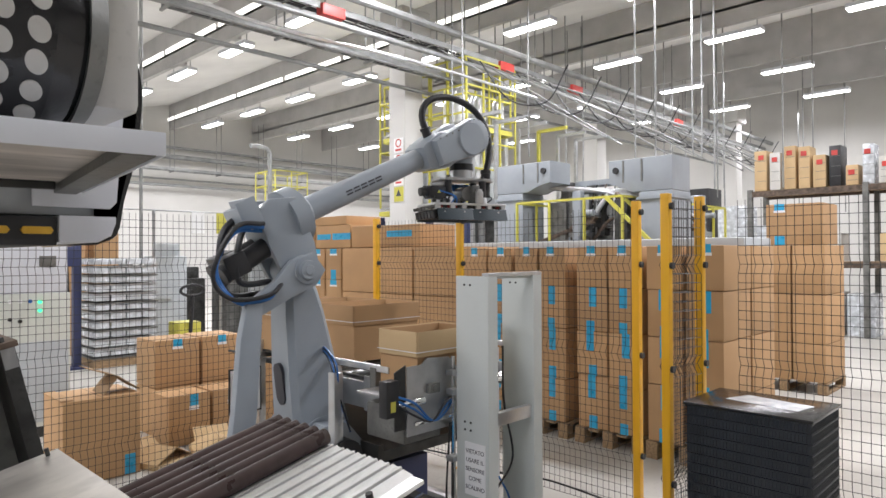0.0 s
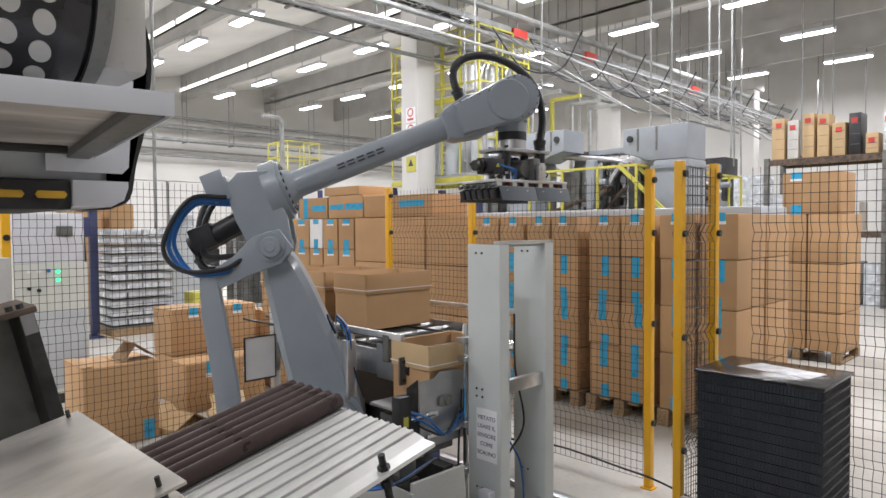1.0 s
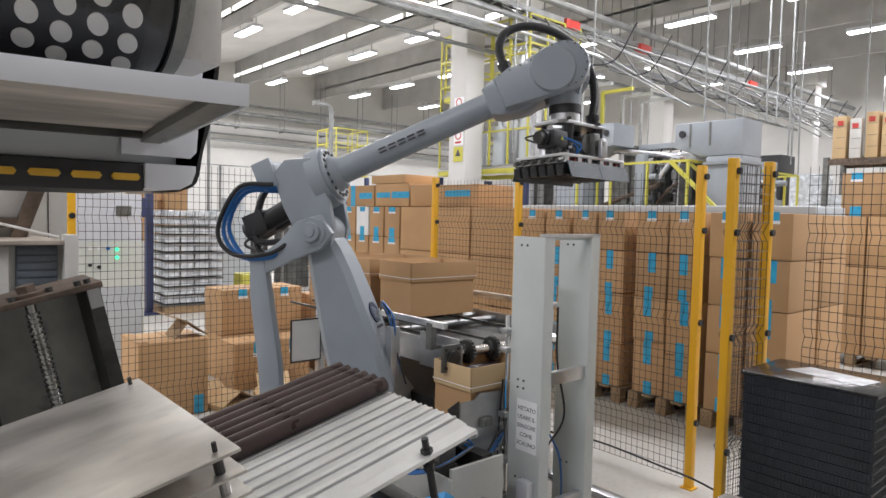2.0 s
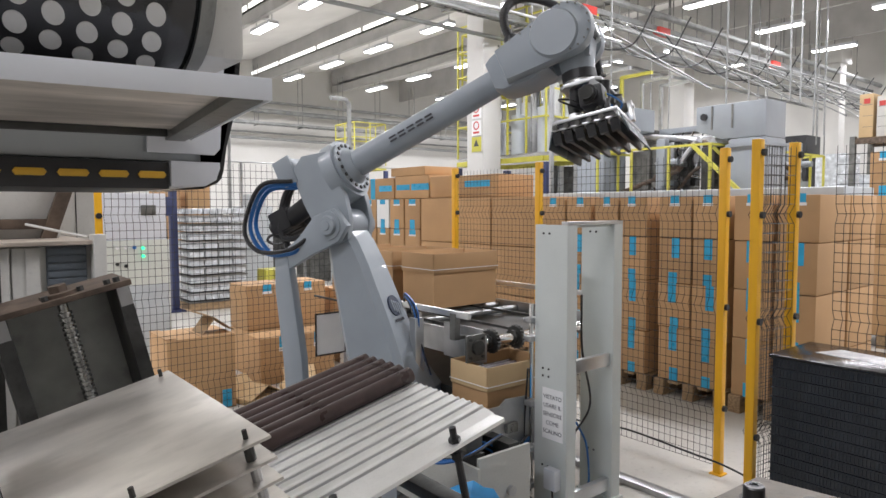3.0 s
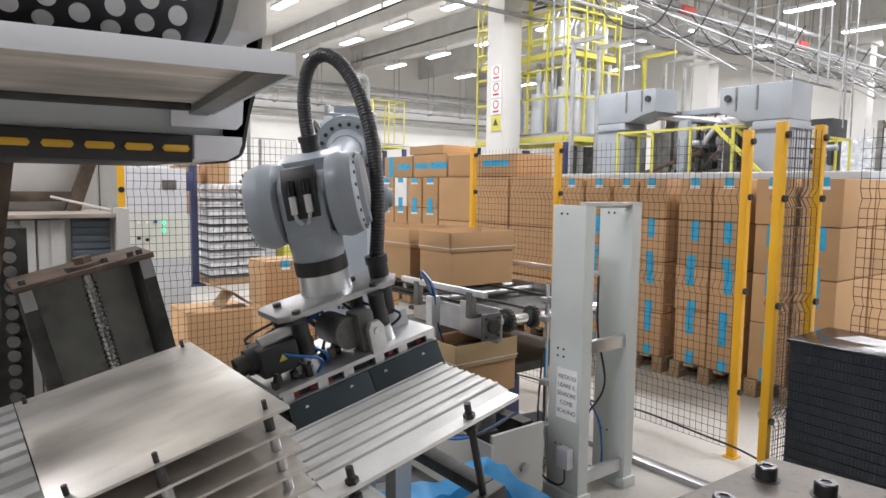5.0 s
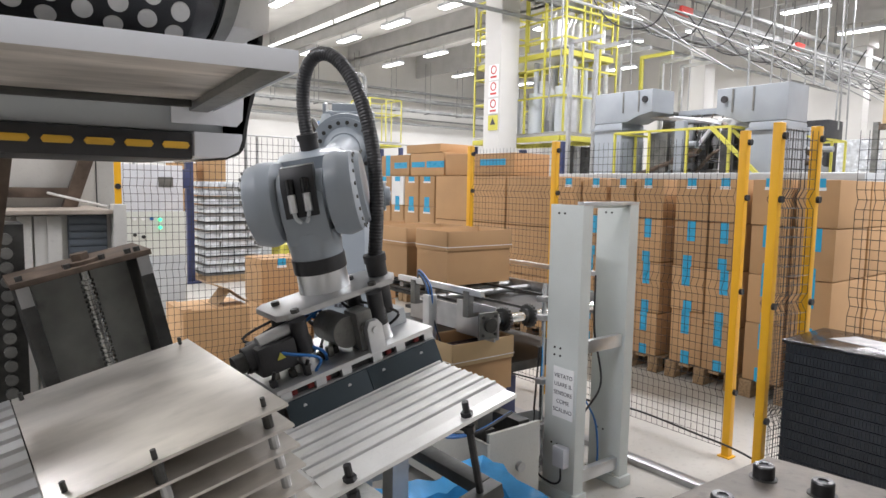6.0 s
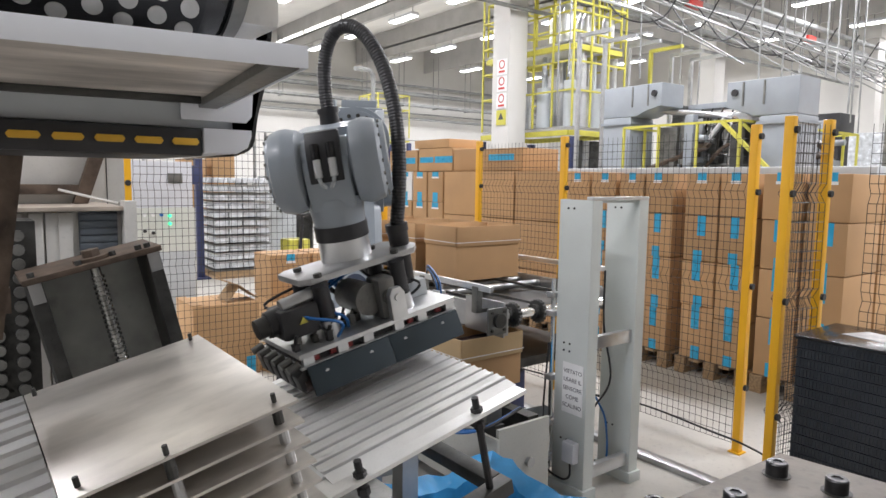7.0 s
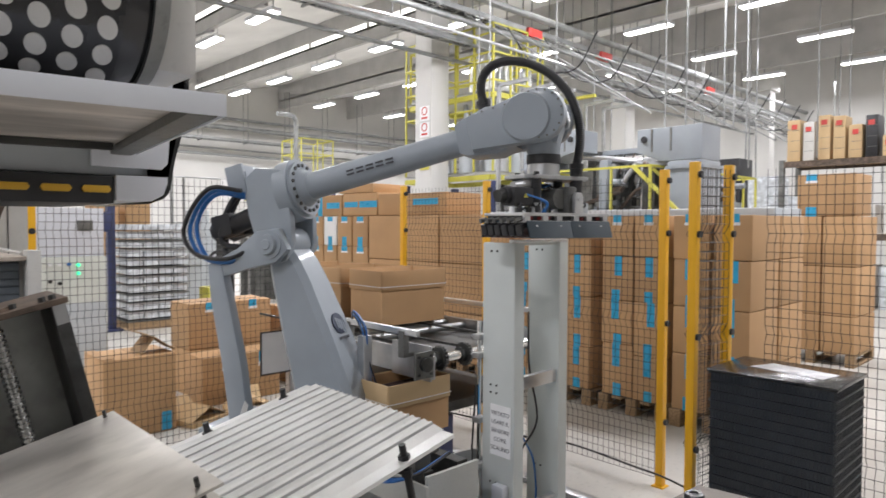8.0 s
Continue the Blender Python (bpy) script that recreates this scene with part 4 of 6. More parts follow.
for k in range(12):
    if k % 3 == 1:
        continue
    bm = B()
    x = -0.62 + random.uniform(-0.02, 0.01)
    cyl(bm, (x, 0.114 + 0.053 * k, 0.011), (x, 0.114 + 0.053 * k, 0.0138), 0.003, seg=8)
    part("rivet", bm, DARKM, table)
for x, y in ((-0.166, 0.022), (-0.537, 0.02), (-0.12, 0.725), (-0.4, 0.728)):
    bm = B()
    cyl(bm, (x, y, 0), (x, y, 0.012), 0.017, seg=6)
    cyl(bm, (x, y, 0.012), (x, y, 0.042), 0.01, seg=10)
    cyl(bm, (x, y, -0.012), (x, y, -0.24), 0.011, seg=10)
    cyl(bm, (x, y, -0.05), (x, y, -0.03), 0.016, seg=6)
    part("clamp_bolt", bm, BLACK, table)
bm = B()
box(bm, -0.75, -0.1, 0.0, 0.05, -0.28, -0.235, bev=0.004)
part("support_bar", bm, DARKM, table)
bm = B()
box(bm, -0.15, -0.1, 0.052, 0.4, -0.28, -0.235, bev=0.004)
part("support_bar", bm, DARKM, table)
bm = B()
box(bm, -0.75, -0.1, 0.69, 0.74, -0.28, -0.235, bev=0.004)
part("support_bar", bm, DARKM, table)
M13 = pose(0, 0, 0, 0, TILT, 0)
for x, y in ((-0.2, 0.4), (-0.7, 0.03), (-0.7, 0.7), (-0.15, 0.7)):
    bm = B()
    box(bm, x - 0.03, x + 0.03, y - 0.03, y + 0.03, -1.075, -0.25, M13 @ pose(0.06, 0, 0))
    part("leg", bm, STEEL, table)

tubes = []
TUBE_Y = [0.443 + 0.053 * k for k in range(6)]


def plastic_tube():
    bm = B()
    cyl(bm, (-0.28, 0, 0), (0.28, 0, 0), 0.0258, seg=20, caps=False)
    cyl(bm, (-0.28, 0, 0), (0.28, 0, 0), 0.0215, seg=20, caps=False)
    for x in (-0.28, 0.28):
        a = [bm.verts.new((x, 0.0258 * math.cos(2 * math.pi * k / 20), 0.0258 * math.sin(2 * math.pi * k / 20))) for k in range(20)]
        b = [bm.verts.new((x, 0.0215 * math.cos(2 * math.pi * k / 20), 0.0215 * math.sin(2 * math.pi * k / 20))) for k in range(20)]
        for k in range(20):
            bm.faces.new((a[k], a[(k + 1) % 20], b[(k + 1) % 20], b[k]))
    return solid("plastic_tube", bm, TUBE, "dark brown plastic tube waiting on the ribbed table", "tube", "tubes on the table")


first = plastic_tube()
for k in range(6):
    o = first if k == 0 else copy_thing(first, pose(0, 0, 0))
    tubes.append(o)

# ---- the plate lift ----
PO = pose(0.565, 1.25, 1.199, 0, -TILT, 0)
stack = thing("plate_stack", PO, "stack of bare steel plates spaced on bolts", "plates")
for k in range(7):
    bm = B()
    z = -0.049 * k
    dx = 0.006 * k
    box(bm, -0.452, dx * 0.4, 0.0, 0.7, z - 0.007, z, bev=0.0012)
    part("plate", bm, BRUSH, stack)
    for x, y in ((-0.04, 0.035), (-0.03, 0.67), (-0.42, 0.04), (-0.43, 0.665), (-0.27, 0.012)):
        bm = B()
        cyl(bm, (x + dx * 0.4, y, z - 0.049), (x + dx * 0.4, y, z - 0.007), 0.011, seg=10)
        cyl(bm, (x + dx * 0.4, y, z), (x + dx * 0.4, y, z + (0.012 if k else 0.02)), 0.0055, seg=8)
        part("spacer_bolt", bm, STEEL if k else DARKM, stack)
for k in range(9):
    bm = B()
    y = 0.03 + 0.078 * k
    prism(bm, [(y, -0.012), (y + 0.062, -0.012), (y + 0.056, -0.002), (y + 0.006, -0.002)], -0.95, -0.455, "x")
    part("comb_bar", bm, ALU, stack)
bm = B()
box(bm, -0.95, -0.455, 0.0, 0.74, -0.03, -0.014)
part("comb_plate", bm, GREASE, stack)

lift = thing("screw_lift", pose(0.573, 2.45, 1.422, 0, -TILT, 0), "oily open steel lift frame with a lead screw", "machine")
bm = B()
box(bm, -0.42, 0.01, -0.03, 0.24, -0.02, 0.0, bev=0.003)
part("top_plate", bm, RUSTY, lift)
for x in (-0.41, -0.04):
    bm = B()
    box(bm, x, x + 0.045, 0.0, 0.2, -0.75, -0.02, bev=0.004)
    part("side_rail", bm, DARKM, lift)
    bm = B()
    box(bm, x + 0.003, x + 0.042, -0.004, 0.0, -0.09, -0.02)
    part("worn_pad", bm, STEEL, lift)
bm = B()
box(bm, -0.365, -0.04, 0.18, 0.2, -0.75, -0.02)
part("back_plate", bm, LIFTM, lift, "oil-stained grey back plate")
bm = B()
cyl(bm, (-0.2, 0.05, -0.02), (-0.2, 0.05, -0.7), 0.0165, seg=14)
for i in range(36):
    z = -0.06 - 0.0178 * i
    cyl(bm, (-0.2, 0.05, z), (-0.2, 0.05, z - 0.0085), 0.0225, seg=16)
part("lead_screw", bm, SCREWB, lift, "dark oily threaded lead screw")
bm = B()
cyl(bm, (-0.2, 0.05, 0.0), (-0.2, 0.05, 0.012), 0.06, seg=24)
cyl(bm, (-0.2, 0.05, 0.012), (-0.2, 0.05, 0.035), 0.03, seg=6)
part("bearing", bm, RUSTY, lift)
for x, y in ((-0.39, 0.0), (-0.25, 0.0), (-0.14, 0.02), (-0.03, 0.0), (-0.06, 0.0)):
    bm = B()
    cyl(bm, (x, y, 0), (x, y, 0.016), 0.012, seg=6)
    part("bolt", bm, DARKM, lift)
bm = B()
box(bm, -0.3, -0.09, 0.02, 0.18, -0.75, -0.5, bev=0.006)
part("carriage", bm, DARKM, lift)

# ---- the machine overhead ----
head = thing("extruder_head", pose(0, 0, 0), "white machine head with a shelf and a perforated black drum", "machine")
bm = B()
box(bm, -1.2, 0.359, 0.757, 0.76, 1.796, 1.823, bev=0.001)
box(bm, 0.356, 0.359, 0.7605, 1.3, 1.796, 1.823, bev=0.001)
box(bm, -1.2, 0.3555, 0.7605, 1.33, 1.815, 1.8222)
SM = pose(0.359, 0.757, 0, 0, 0, -8) @ pose(-0.359, -0.757, 0)
shelf = part("shelf", bm, FASCIA, head, "white folded sheet shelf with a stained underside", SM)
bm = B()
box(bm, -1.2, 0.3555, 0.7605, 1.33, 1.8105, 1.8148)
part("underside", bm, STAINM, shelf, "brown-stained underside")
bm = B()
box(bm, 0.315, 0.352, 0.77, 1.33, 1.796, 1.8104, bev=0.002)
part("shelf_bracket", bm, GREASE, shelf)
bm = B()
box(bm, -0.9, 0.31, 1.25, 1.262, 1.797, 1.8104, bev=0.002)
part("lip", bm, DARKM, shelf)
bm = B()
prism(bm, [(-1.2, 1.757), (0.465, 1.757), (0.49, 1.775), (0.499, 1.8), (0.51, 1.9), (0.51, 2.5), (-1.2, 2.5)], 1.335, 1.75, bev=0.006)
part("housing", bm, GREYP, head)
bm = B()
prism(bm, [(0.36, 1.772), (0.488, 1.772), (0.5, 1.785), (0.512, 1.95), (0.36, 1.95)], 1.3185, 1.3245, bev=0.002)
part("inset_panel", bm, WHITEP, head)
bm = B()
prism(bm, [(0.4, 1.709), (0.465, 1.709), (0.488, 1.722), (0.496, 1.745), (0.496, 1.757), (0.4, 1.757)], 1.31, 1.7, bev=0.003)
part("end_block", bm, WHITEP, head)
bm = B()
box(bm, -1.2, 0.398, 1.315, 1.7, 1.703, 1.755, bev=0.003)
guide = part("guide_chain", bm, BLACK, head, "black guide chain with amber slots")
for k in range(17):
    bm = B()
    x = 0.366 - 0.066 * k
    prism(bm, [(x - 0.0255, 1.7295), (x - 0.021, 1.723), (x + 0.021, 1.723), (x + 0.0255, 1.7295), (x + 0.021, 1.736), (x - 0.021, 1.736)], 1.309, 1.3145, bev=0.0015)
    part("slot", bm, AMBER, guide)
bm = B()
band = [(0.47, 1.705), (0.505, 1.725), (0.518, 1.79), (0.535, 1.856), (0.549, 1.95), (0.55, 2.02), (0.535, 2.08), (0.505, 2.13), (0.46, 2.16)]
band = [(p.x, p.z) for p in curve_pts([(x, 0, z) for x, z in band], 32)]
inner = [(x - 0.02, z + (0.012 if z < 1.73 else 0.0)) for x, z in band]
prism(bm, band + inner[::-1], 1.325, 1.7, bev=0.008)
part("rubber_belt", bm, BLACKG, head, "black rubber belt bowing round the housing")
DY, DZ, DR = 0.955, 1.962, 0.122
bm = B()
cyl(bm, (-1.2, DY, DZ), (0.27, DY, DZ), DR, seg=64)
cyl(bm, (0.27, DY, DZ), (0.306, DY, DZ), DR, DR - 0.012, seg=64)
drum = part("perforated_drum", bm, BLACKG, head, "glossy black lying drum with pale oval holes")
for col in range(6):
    for row in range(11):
        a = radians(-64 + 17 * row + (8.5 if col % 2 else 0))
        m = Matrix(((1, 0, 0, 0.252 - 0.036 * col), (0, math.sin(a), -math.cos(a), DY - DR * math.cos(a)), (0, math.cos(a), math.sin(a), DZ + DR * math.sin(a)), (0, 0, 0, 1)))
        bm = B()
        cyl(bm, (0, 0, -0.006), (0, 0, 0.0008), 0.0112, seg=24)
        bmesh.ops.transform(bm, matrix=m @ pose(0, 0, 0, 0, 0, 20) @ Matrix.Diagonal((1.0, 1.3, 1, 1)), verts=bm.verts[:])
        part("hole", bm, OFFWHITE, drum)
bm = B()
cyl(bm, (0.3065, DY, DZ), (0.328, DY, DZ), DR - 0.006, DR - 0.014, seg=64)
part("drum_flange", bm, GREASE, head, "brownish worn end ring")
bm = B()
box(bm, 0.3285, 0.385, 0.9, 1.2, 1.87, 2.05, bev=0.012)
part("end_block", bm, OFFWHITE, head)
bm = B()
box(bm, 0.335, 0.38, 1.02, 1.2, 2.052, 2.6, bev=0.006)
box(bm, 0.335, 0.365, 1.02, 1.1, 1.823, 1.869)
part("upright_plate", bm, WHITEP, head)
bm = B()
box(bm, -1.15, -1.05, 1.4, 1.7, 0.0, 1.71, bev=0.01)
part("leg", bm, GREASE, head)
bm = B()
prism(bm, [(0.02, 1.28), (0.08, 1.28), (0.14, 1.71), (0.08, 1.71)], 1.8, 1.86)
box(bm, -1.2, 0.1, 1.8, 1.86, 1.34, 1.4)
part("strut", bm, RUSTY, head)

cabinet = thing("machine_cabinet", pose(0, 0, 0), "off-white ribbed sheet cabinet with a blue-grey shutter", "cabinet")
bm = B()
box(bm, -1.6, 0.62, 3.1, 3.7, 0, 1.515, bev=0.006)
part("body", bm, OFFWHITE, cabinet)
bm = B()
box(bm, -1.62, 0.585, 3.03, 3.72, 1.517, 1.535, bev=0.003)
part("worktop", bm, BENCHM, cabinet, "worn brown bench board")
for k in range(30):
    bm = B()
    x = 0.36 - 0.058 * k - (0.012 if k % 3 == 0 else 0.0)
    box(bm, x, x + 0.05, 3.072 + 0.006 * (k % 2), 3.1, 0.1, 1.51, bev=0.003)
    part("ribbed_panel", bm, OFFWHITE, cabinet)
bm = B()
box(bm, 0.423, 0.57, 3.088, 3.1, 0.6, 1.512)
shut = part("shutter", bm, SHUTTERM, cabinet, "blue-grey slatted shutter")
for k in range(28):
    bm = B()
    box(bm, 0.426, 0.567, 3.08, 3.088, 0.64 + 0.031 * k, 0.666 + 0.031 * k, bev=0.003)
    part("slat", bm, SHUTTERM, shut)
bm = B()
box(bm, 0.586, 0.635, 3.02, 3.1, 0, 1.558, bev=0.004)
part("corner_post", bm, OFFWHITE, cabinet)
bm = B()
box(bm, -1.6, 0.52, 3.4, 3.46, 1.535, 2.4, bev=0.004)
part("back_panel", bm, OFFWHITE, cabinet)
bm = B()
prism(bm, [(0.44, 1.536), (0.5, 1.536), (0.76, 2.3), (0.7, 2.3)], 3.34, 3.39, bev=0.004)
part("slanted_post", bm, RUSTY, cabinet, "brown slanted steel post")
bm = B()
box(bm, -1.5, 0.465, 3.345, 3.385, 1.578, 1.622, bev=0.003)
part("cross_beam", bm, RUSTY, cabinet)
bm = B()
box(bm, 0.54, 0.7, 3.58, 3.62, 1.0, 2.4, bev=0.003)
part("side_panel", bm, OFFWHITE, cabinet)
bm = B()
box(bm, 0.618, 0.622, 3.577, 3.58, 1.0, 2.4)
part("panel_joint", bm, BLACK, cabinet)
bm = B()
frame_a, frame_b = (0.38, 3.3, 1.6), (0.58, 3.1, 1.545)
cyl(bm, frame_a, frame_b, 0.006, seg=8)
part("brace", bm, OFFWHITE, cabinet)

# dark chain band beside the lift
bm = B()
box(bm, -0.1, 0.235, 2.72, 2.9, 0, 1.5)
chain = solid("roller_chain", bm, DARKM, "dark greasy roller chain standing upright", "chain")
for k in range(26):
    for j in range(3):
        bm = B()
        cyl(bm, (0.04 + 0.07 * j, 2.72, 0.2 + 0.05 * k), (0.04 + 0.07 * j, 2.695, 0.2 + 0.05 * k), 0.02, seg=12)
        part("roller", bm, GREASE, chain)

# ---- steel block with cap screws close to the camera ----
bm = B()
prism(bm, [(0.70, 0.535), (0.79, 0.53), (1.13, 0.517), (1.16, 0.3), (1.14, 0.1), (0.76, 0.15)], 0.9, 1.2, "z", 0.004)
blk = solid("steel_block", bm, BLOCKM, "worn grey steel block with black cap screws", "machine block")
for x, y in ((1.035, 0.478), (1.05, 0.395), (0.88, 0.462), (0.765, 0.515)):
    bm = B()
    cyl(bm, (x, y, 1.19), (x, y, 1.220), 0.0165, seg=28)
    cyl(bm, (x, y, 1.220), (x, y, 1.2225), 0.0165, 0.0145, seg=28, caps=False)
    ring = [[bm.verts.new((x + r * math.cos(math.pi * k / 3), y + r * math.sin(math.pi * k / 3), z)) for k in range(6)] for r, z in ((0.0085, 1.2225), (0.0085, 1.211))]
    outer = [bm.verts.new((x + 0.0145 * math.cos(math.pi * k / 12), y + 0.0145 * math.sin(math.pi * k / 12), 1.2225)) for k in range(24)]
    for k in range(6):
        k2 = (k + 1) % 6
        bm.faces.new((ring[0][k], ring[1][k], ring[1][k2], ring[0][k2]))
        bm.faces.new((ring[0][k], ring[0][k2], *[outer[(4 * k + 4 - j) % 24] for j in range(5)]))
    bm.faces.new(ring[1])
    sc = part("cap_screw", bm, SCREWM, blk, "black socket head screw", None)
    bm = B()
    cyl(bm, (x, y, 1.2195), (x, y, 1.2202), 0.0085, seg=6)
    part("hex_socket", bm, INK, sc)
    bm = B()
    cyl(bm, (x, y, 1.19), (x, y, 1.2012), 0.0215, seg=28)
    part("washer", bm, DARKM, sc)
bm = B()
box(bm, 0.8, 1.12, 0.15, 0.5, 0, 0.9)
part("pedestal", bm, DARKM, blk)

# ---- box conveyor ----
conv = thing("box_conveyor", pose(0, 0, 0), "steel carton conveyor with sprocket shafts", "conveyor")
for x, y1 in ((2.46, 3.5), (3.56, 4.9)):
    bm = B()
    box(bm, x - 0.012, x + 0.012, 2.66, y1, 0.80, 0.95, bev=0.003)
    part("side_plate", bm, STEEL, conv)
for x, y in ((2.25, 3.02), (3.62, 3.02), (2.75, 4.7), (3.62, 4.4)):
    bm = B()
    box(bm, x - 0.03, x + 0.03, y - 0.03, y + 0.03, 0, 1.03, bev=0.004)
    part("profile_post", bm, ALU, conv)
bm = B()
cyl(bm, (2.44, 2.72, 0.9), (3.56, 2.72, 0.9), 0.028, seg=20)
part("shaft", bm, CHROME, conv)
for x in (2.56, 2.76, 3.2):
    bm = B()
    n = 20
    prof = []
    for k in range(2 * n):
        r = 0.062 if k % 2 else 0.072
        prof.append((2.72 + r * math.cos(math.pi * k / n), 0.9 + r * math.sin(math.pi * k / n)))
    prism(bm, prof, x - 0.012, x + 0.012, "x")
    cyl(bm, (x - 0.035, 2.72, 0.9), (x + 0.035, 2.72, 0.9), 0.042, seg=20)
    part("sprocket", bm, DARKM, conv)
    bm = B()
    box(bm, x - 0.008, x + 0.008, 2.72, 4.85, 0.935, 0.95)
    part("drive_chain", bm, DARKM, conv)
bm = B()
box(bm, 2.475, 3.545, 2.82, 3.6, 0.84, 0.86)
box(bm, 2.78, 3.545, 3.6, 4.8, 0.84, 0.86)
part("bed_plate", bm, DARKM, conv)
for k in range(7):
    bm = B()
    cyl(bm, (2.475 if k < 1 else 2.78, 3.5 + 0.2 * k, 0.905), (3.545, 3.5 + 0.2 * k, 0.905), 0.024, seg=14)
    part("roller", bm, STEEL, conv)
for x in (2.36, 3.62):
    for y in ((2.78, 3.3) if x < 3 else (2.78, 3.3, 4.2)):
        bm = B()
        box(bm, x - 0.02, x + 0.02, y, y + 0.05, 0.92, 1.07, bev=0.004)
        box(bm, x - 0.02, x + 0.1 if x < 3 else x + 0.02, y + 0.01, y + 0.04, 0.92, 0.94)
        part("rail_holder", bm, GREASE, conv)
    bm = B()
    box(bm, x - 0.014, x + 0.014, 2.68, 3.5 if x < 3 else 4.6, 1.05, 1.085, bev=0.004)
    part("guide_rail", bm, ALU, conv)
bm = B()
box(bm, 2.31, 2.447, 2.645, 2.66, 0.82, 0.97, bev=0.004)
part("bearing_plate", bm, GREASE, conv)
bm = B()
box(bm, 2.435, 2.447, 2.661, 3.0, 0.79, 0.99, bev=0.003)
part("side_bracket", bm, STEEL, conv)
for u, z in ((2.335, 0.845), (2.425, 0.845), (2.335, 0.945), (2.425, 0.945)):
    bm = B()
    cyl(bm, (u, 2.645, z), (u, 2.637, z), 0.009, seg=6)
    part("bolt", bm, DARKM, conv)
bm = B()
cyl(bm, (2.38, 2.64, 0.9), (2.38, 2.62, 0.9), 0.04, seg=20)
part("bearing", bm, DARKM, conv)
bm = B()
box(bm, 2.5, 3.5, 2.9, 3.7, 0.5, 0.56)
box(bm, 2.8, 3.5, 3.7, 4.6, 0.5, 0.56)
box(bm, 2.46, 2.499, 2.9, 3.7, 0.48, 0.6)
part("lower_frame", bm, DARKM, conv)
bm = B()
box(bm, 2.5, 2.9, 2.95, 3.6, 0.18, 0.46, bev=0.01)
part("gear_case", bm, NAVY, conv)
for k in range(4):
    bm = B()
    sweep(bm, curve_pts([(2.36, 3.3, 1.08), (2.3, 3.2, 1.12 + 0.01 * k), (2.24, 3.06 - 0.02 * k, 1.08), (2.26, 3.0, 0.9), (2.3, 2.95, 0.7)], 24), 0.005, 6)
    part("air_hose", bm, BLUEC if k % 2 else BLACK, conv)

low = thing("box_shuttle", pose(-0.16, 0.2, 0.0), "low steel carton shuttle with chain and air hoses", "machine")
bm = B()
box(bm, 2.16, 2.5, 2.0, 2.02, 0.14, 0.5, bev=0.003)
box(bm, 2.14, 2.158, 1.99, 3.0, 0.14, 0.46, bev=0.003)
part("cover_plate", bm, SHEETM, low)
bm = B()
box(bm, 2.16, 2.5, 2.03, 3.2, 0.3, 0.34)
box(bm, 2.2, 2.28, 2.1, 2.18, 0.0, 0.3)
box(bm, 2.38, 2.46, 3.0, 3.08, 0.0, 0.3)
box(bm, 2.18, 2.24, 2.05, 3.2, 0.34, 0.5)
box(bm, 2.4, 2.47, 2.05, 3.2, 0.34, 0.5)
part("bed", bm, DARKM, low)
bm = B()
box(bm, 2.17, 2.27, 2.1, 2.2, 0.5, 0.64, bev=0.006)
box(bm, 2.1, 2.36, 2.14, 2.18, 0.54, 0.58, bev=0.004)
cyl(bm, (2.2, 2.1, 0.6), (2.2, 2.25, 0.6), 0.03, seg=14)
part("pusher", bm, GREASE, low)
bm = B()
cyl(bm, (2.36, 1.98, 0.3), (2.36, 2.0, 0.3), 0.025, seg=20)
part("bearing", bm, STEEL, low)
for k in range(3):
    bm = B()
    sweep(bm, curve_pts([(2.05 + 0.03 * k, 2.1, 0.62), (1.98, 2.02, 0.68 - 0.03 * k), (1.95, 2.1 + 0.05 * k, 0.52), (2.1, 2.06, 0.5), (2.35, 2.05, 0.56)], 24), 0.008, 6)
    part("air_hose", bm, BLUEC if k < 2 else BLACK, low)

lifter = thing("carton_lifter", pose(0, 0, 0), "steel trough that lowers the cartons", "lifter")
bm = B()
box(bm, 0.0, 0.42, 0.0, 0.3, -0.016, -0.002, bev=0.002)
part("fork_plate", bm, STEEL, lifter)
bm = B()
prism(bm, [(0.06, -0.2), (0.43, -0.2), (0.435, 0.1), (0.36, 0.17), (0.2, 0.18), (0.16, 0.15), (0.06, 0.15)], -0.03, -0.02, bev=0.002)
part("front_shield", bm, STEEL, lifter)
bm = B()
prism(bm, [(-0.02, -0.16), (0.055, -0.16), (0.055, 0.16), (-0.02, 0.13)], -0.026, -0.018, bev=0.002)
part("side_shield", bm, DARKM, lifter)
bm = B()
box(bm, 0.19, 0.27, -0.055, -0.031, 0.0, 0.05, bev=0.004)
cyl(bm, (0.23, -0.07, 0.025), (0.23, -0.031, 0.025), 0.02, seg=16)
part("clamp_block", bm, GREASE, lifter)
bm = B()
box(bm, 0.1, 0.4, -0.045, -0.0305, -0.15, -0.13, bev=0.003)
part("slide_rail", bm, CHROME, lifter)
bm = B()
box(bm, 0.05, 0.31, -0.018, 0.28, -0.24, -0.06, bev=0.01)
part("slide_body", bm, GREASE, lifter)
bm = B()
box(bm, -0.1, -0.02, -0.06, 0.0, -0.08, 0.1, bev=0.006)
sens = part("sensor_block", bm, BLACK, lifter)
bm = B()
box(bm, -0.075, -0.045, -0.063, -0.06, -0.05, 0.0)
part("label", bm, LEMON, sens)
bm = B()
cyl(bm, (-0.02, -0.04, -0.03), (0.1, -0.04, -0.03), 0.012, seg=10)
cyl(bm, (0.1, -0.04, -0.03), (0.16, -0.04, -0.03), 0.022, seg=12)
part("air_cylinder", bm, CHROME, lifter)
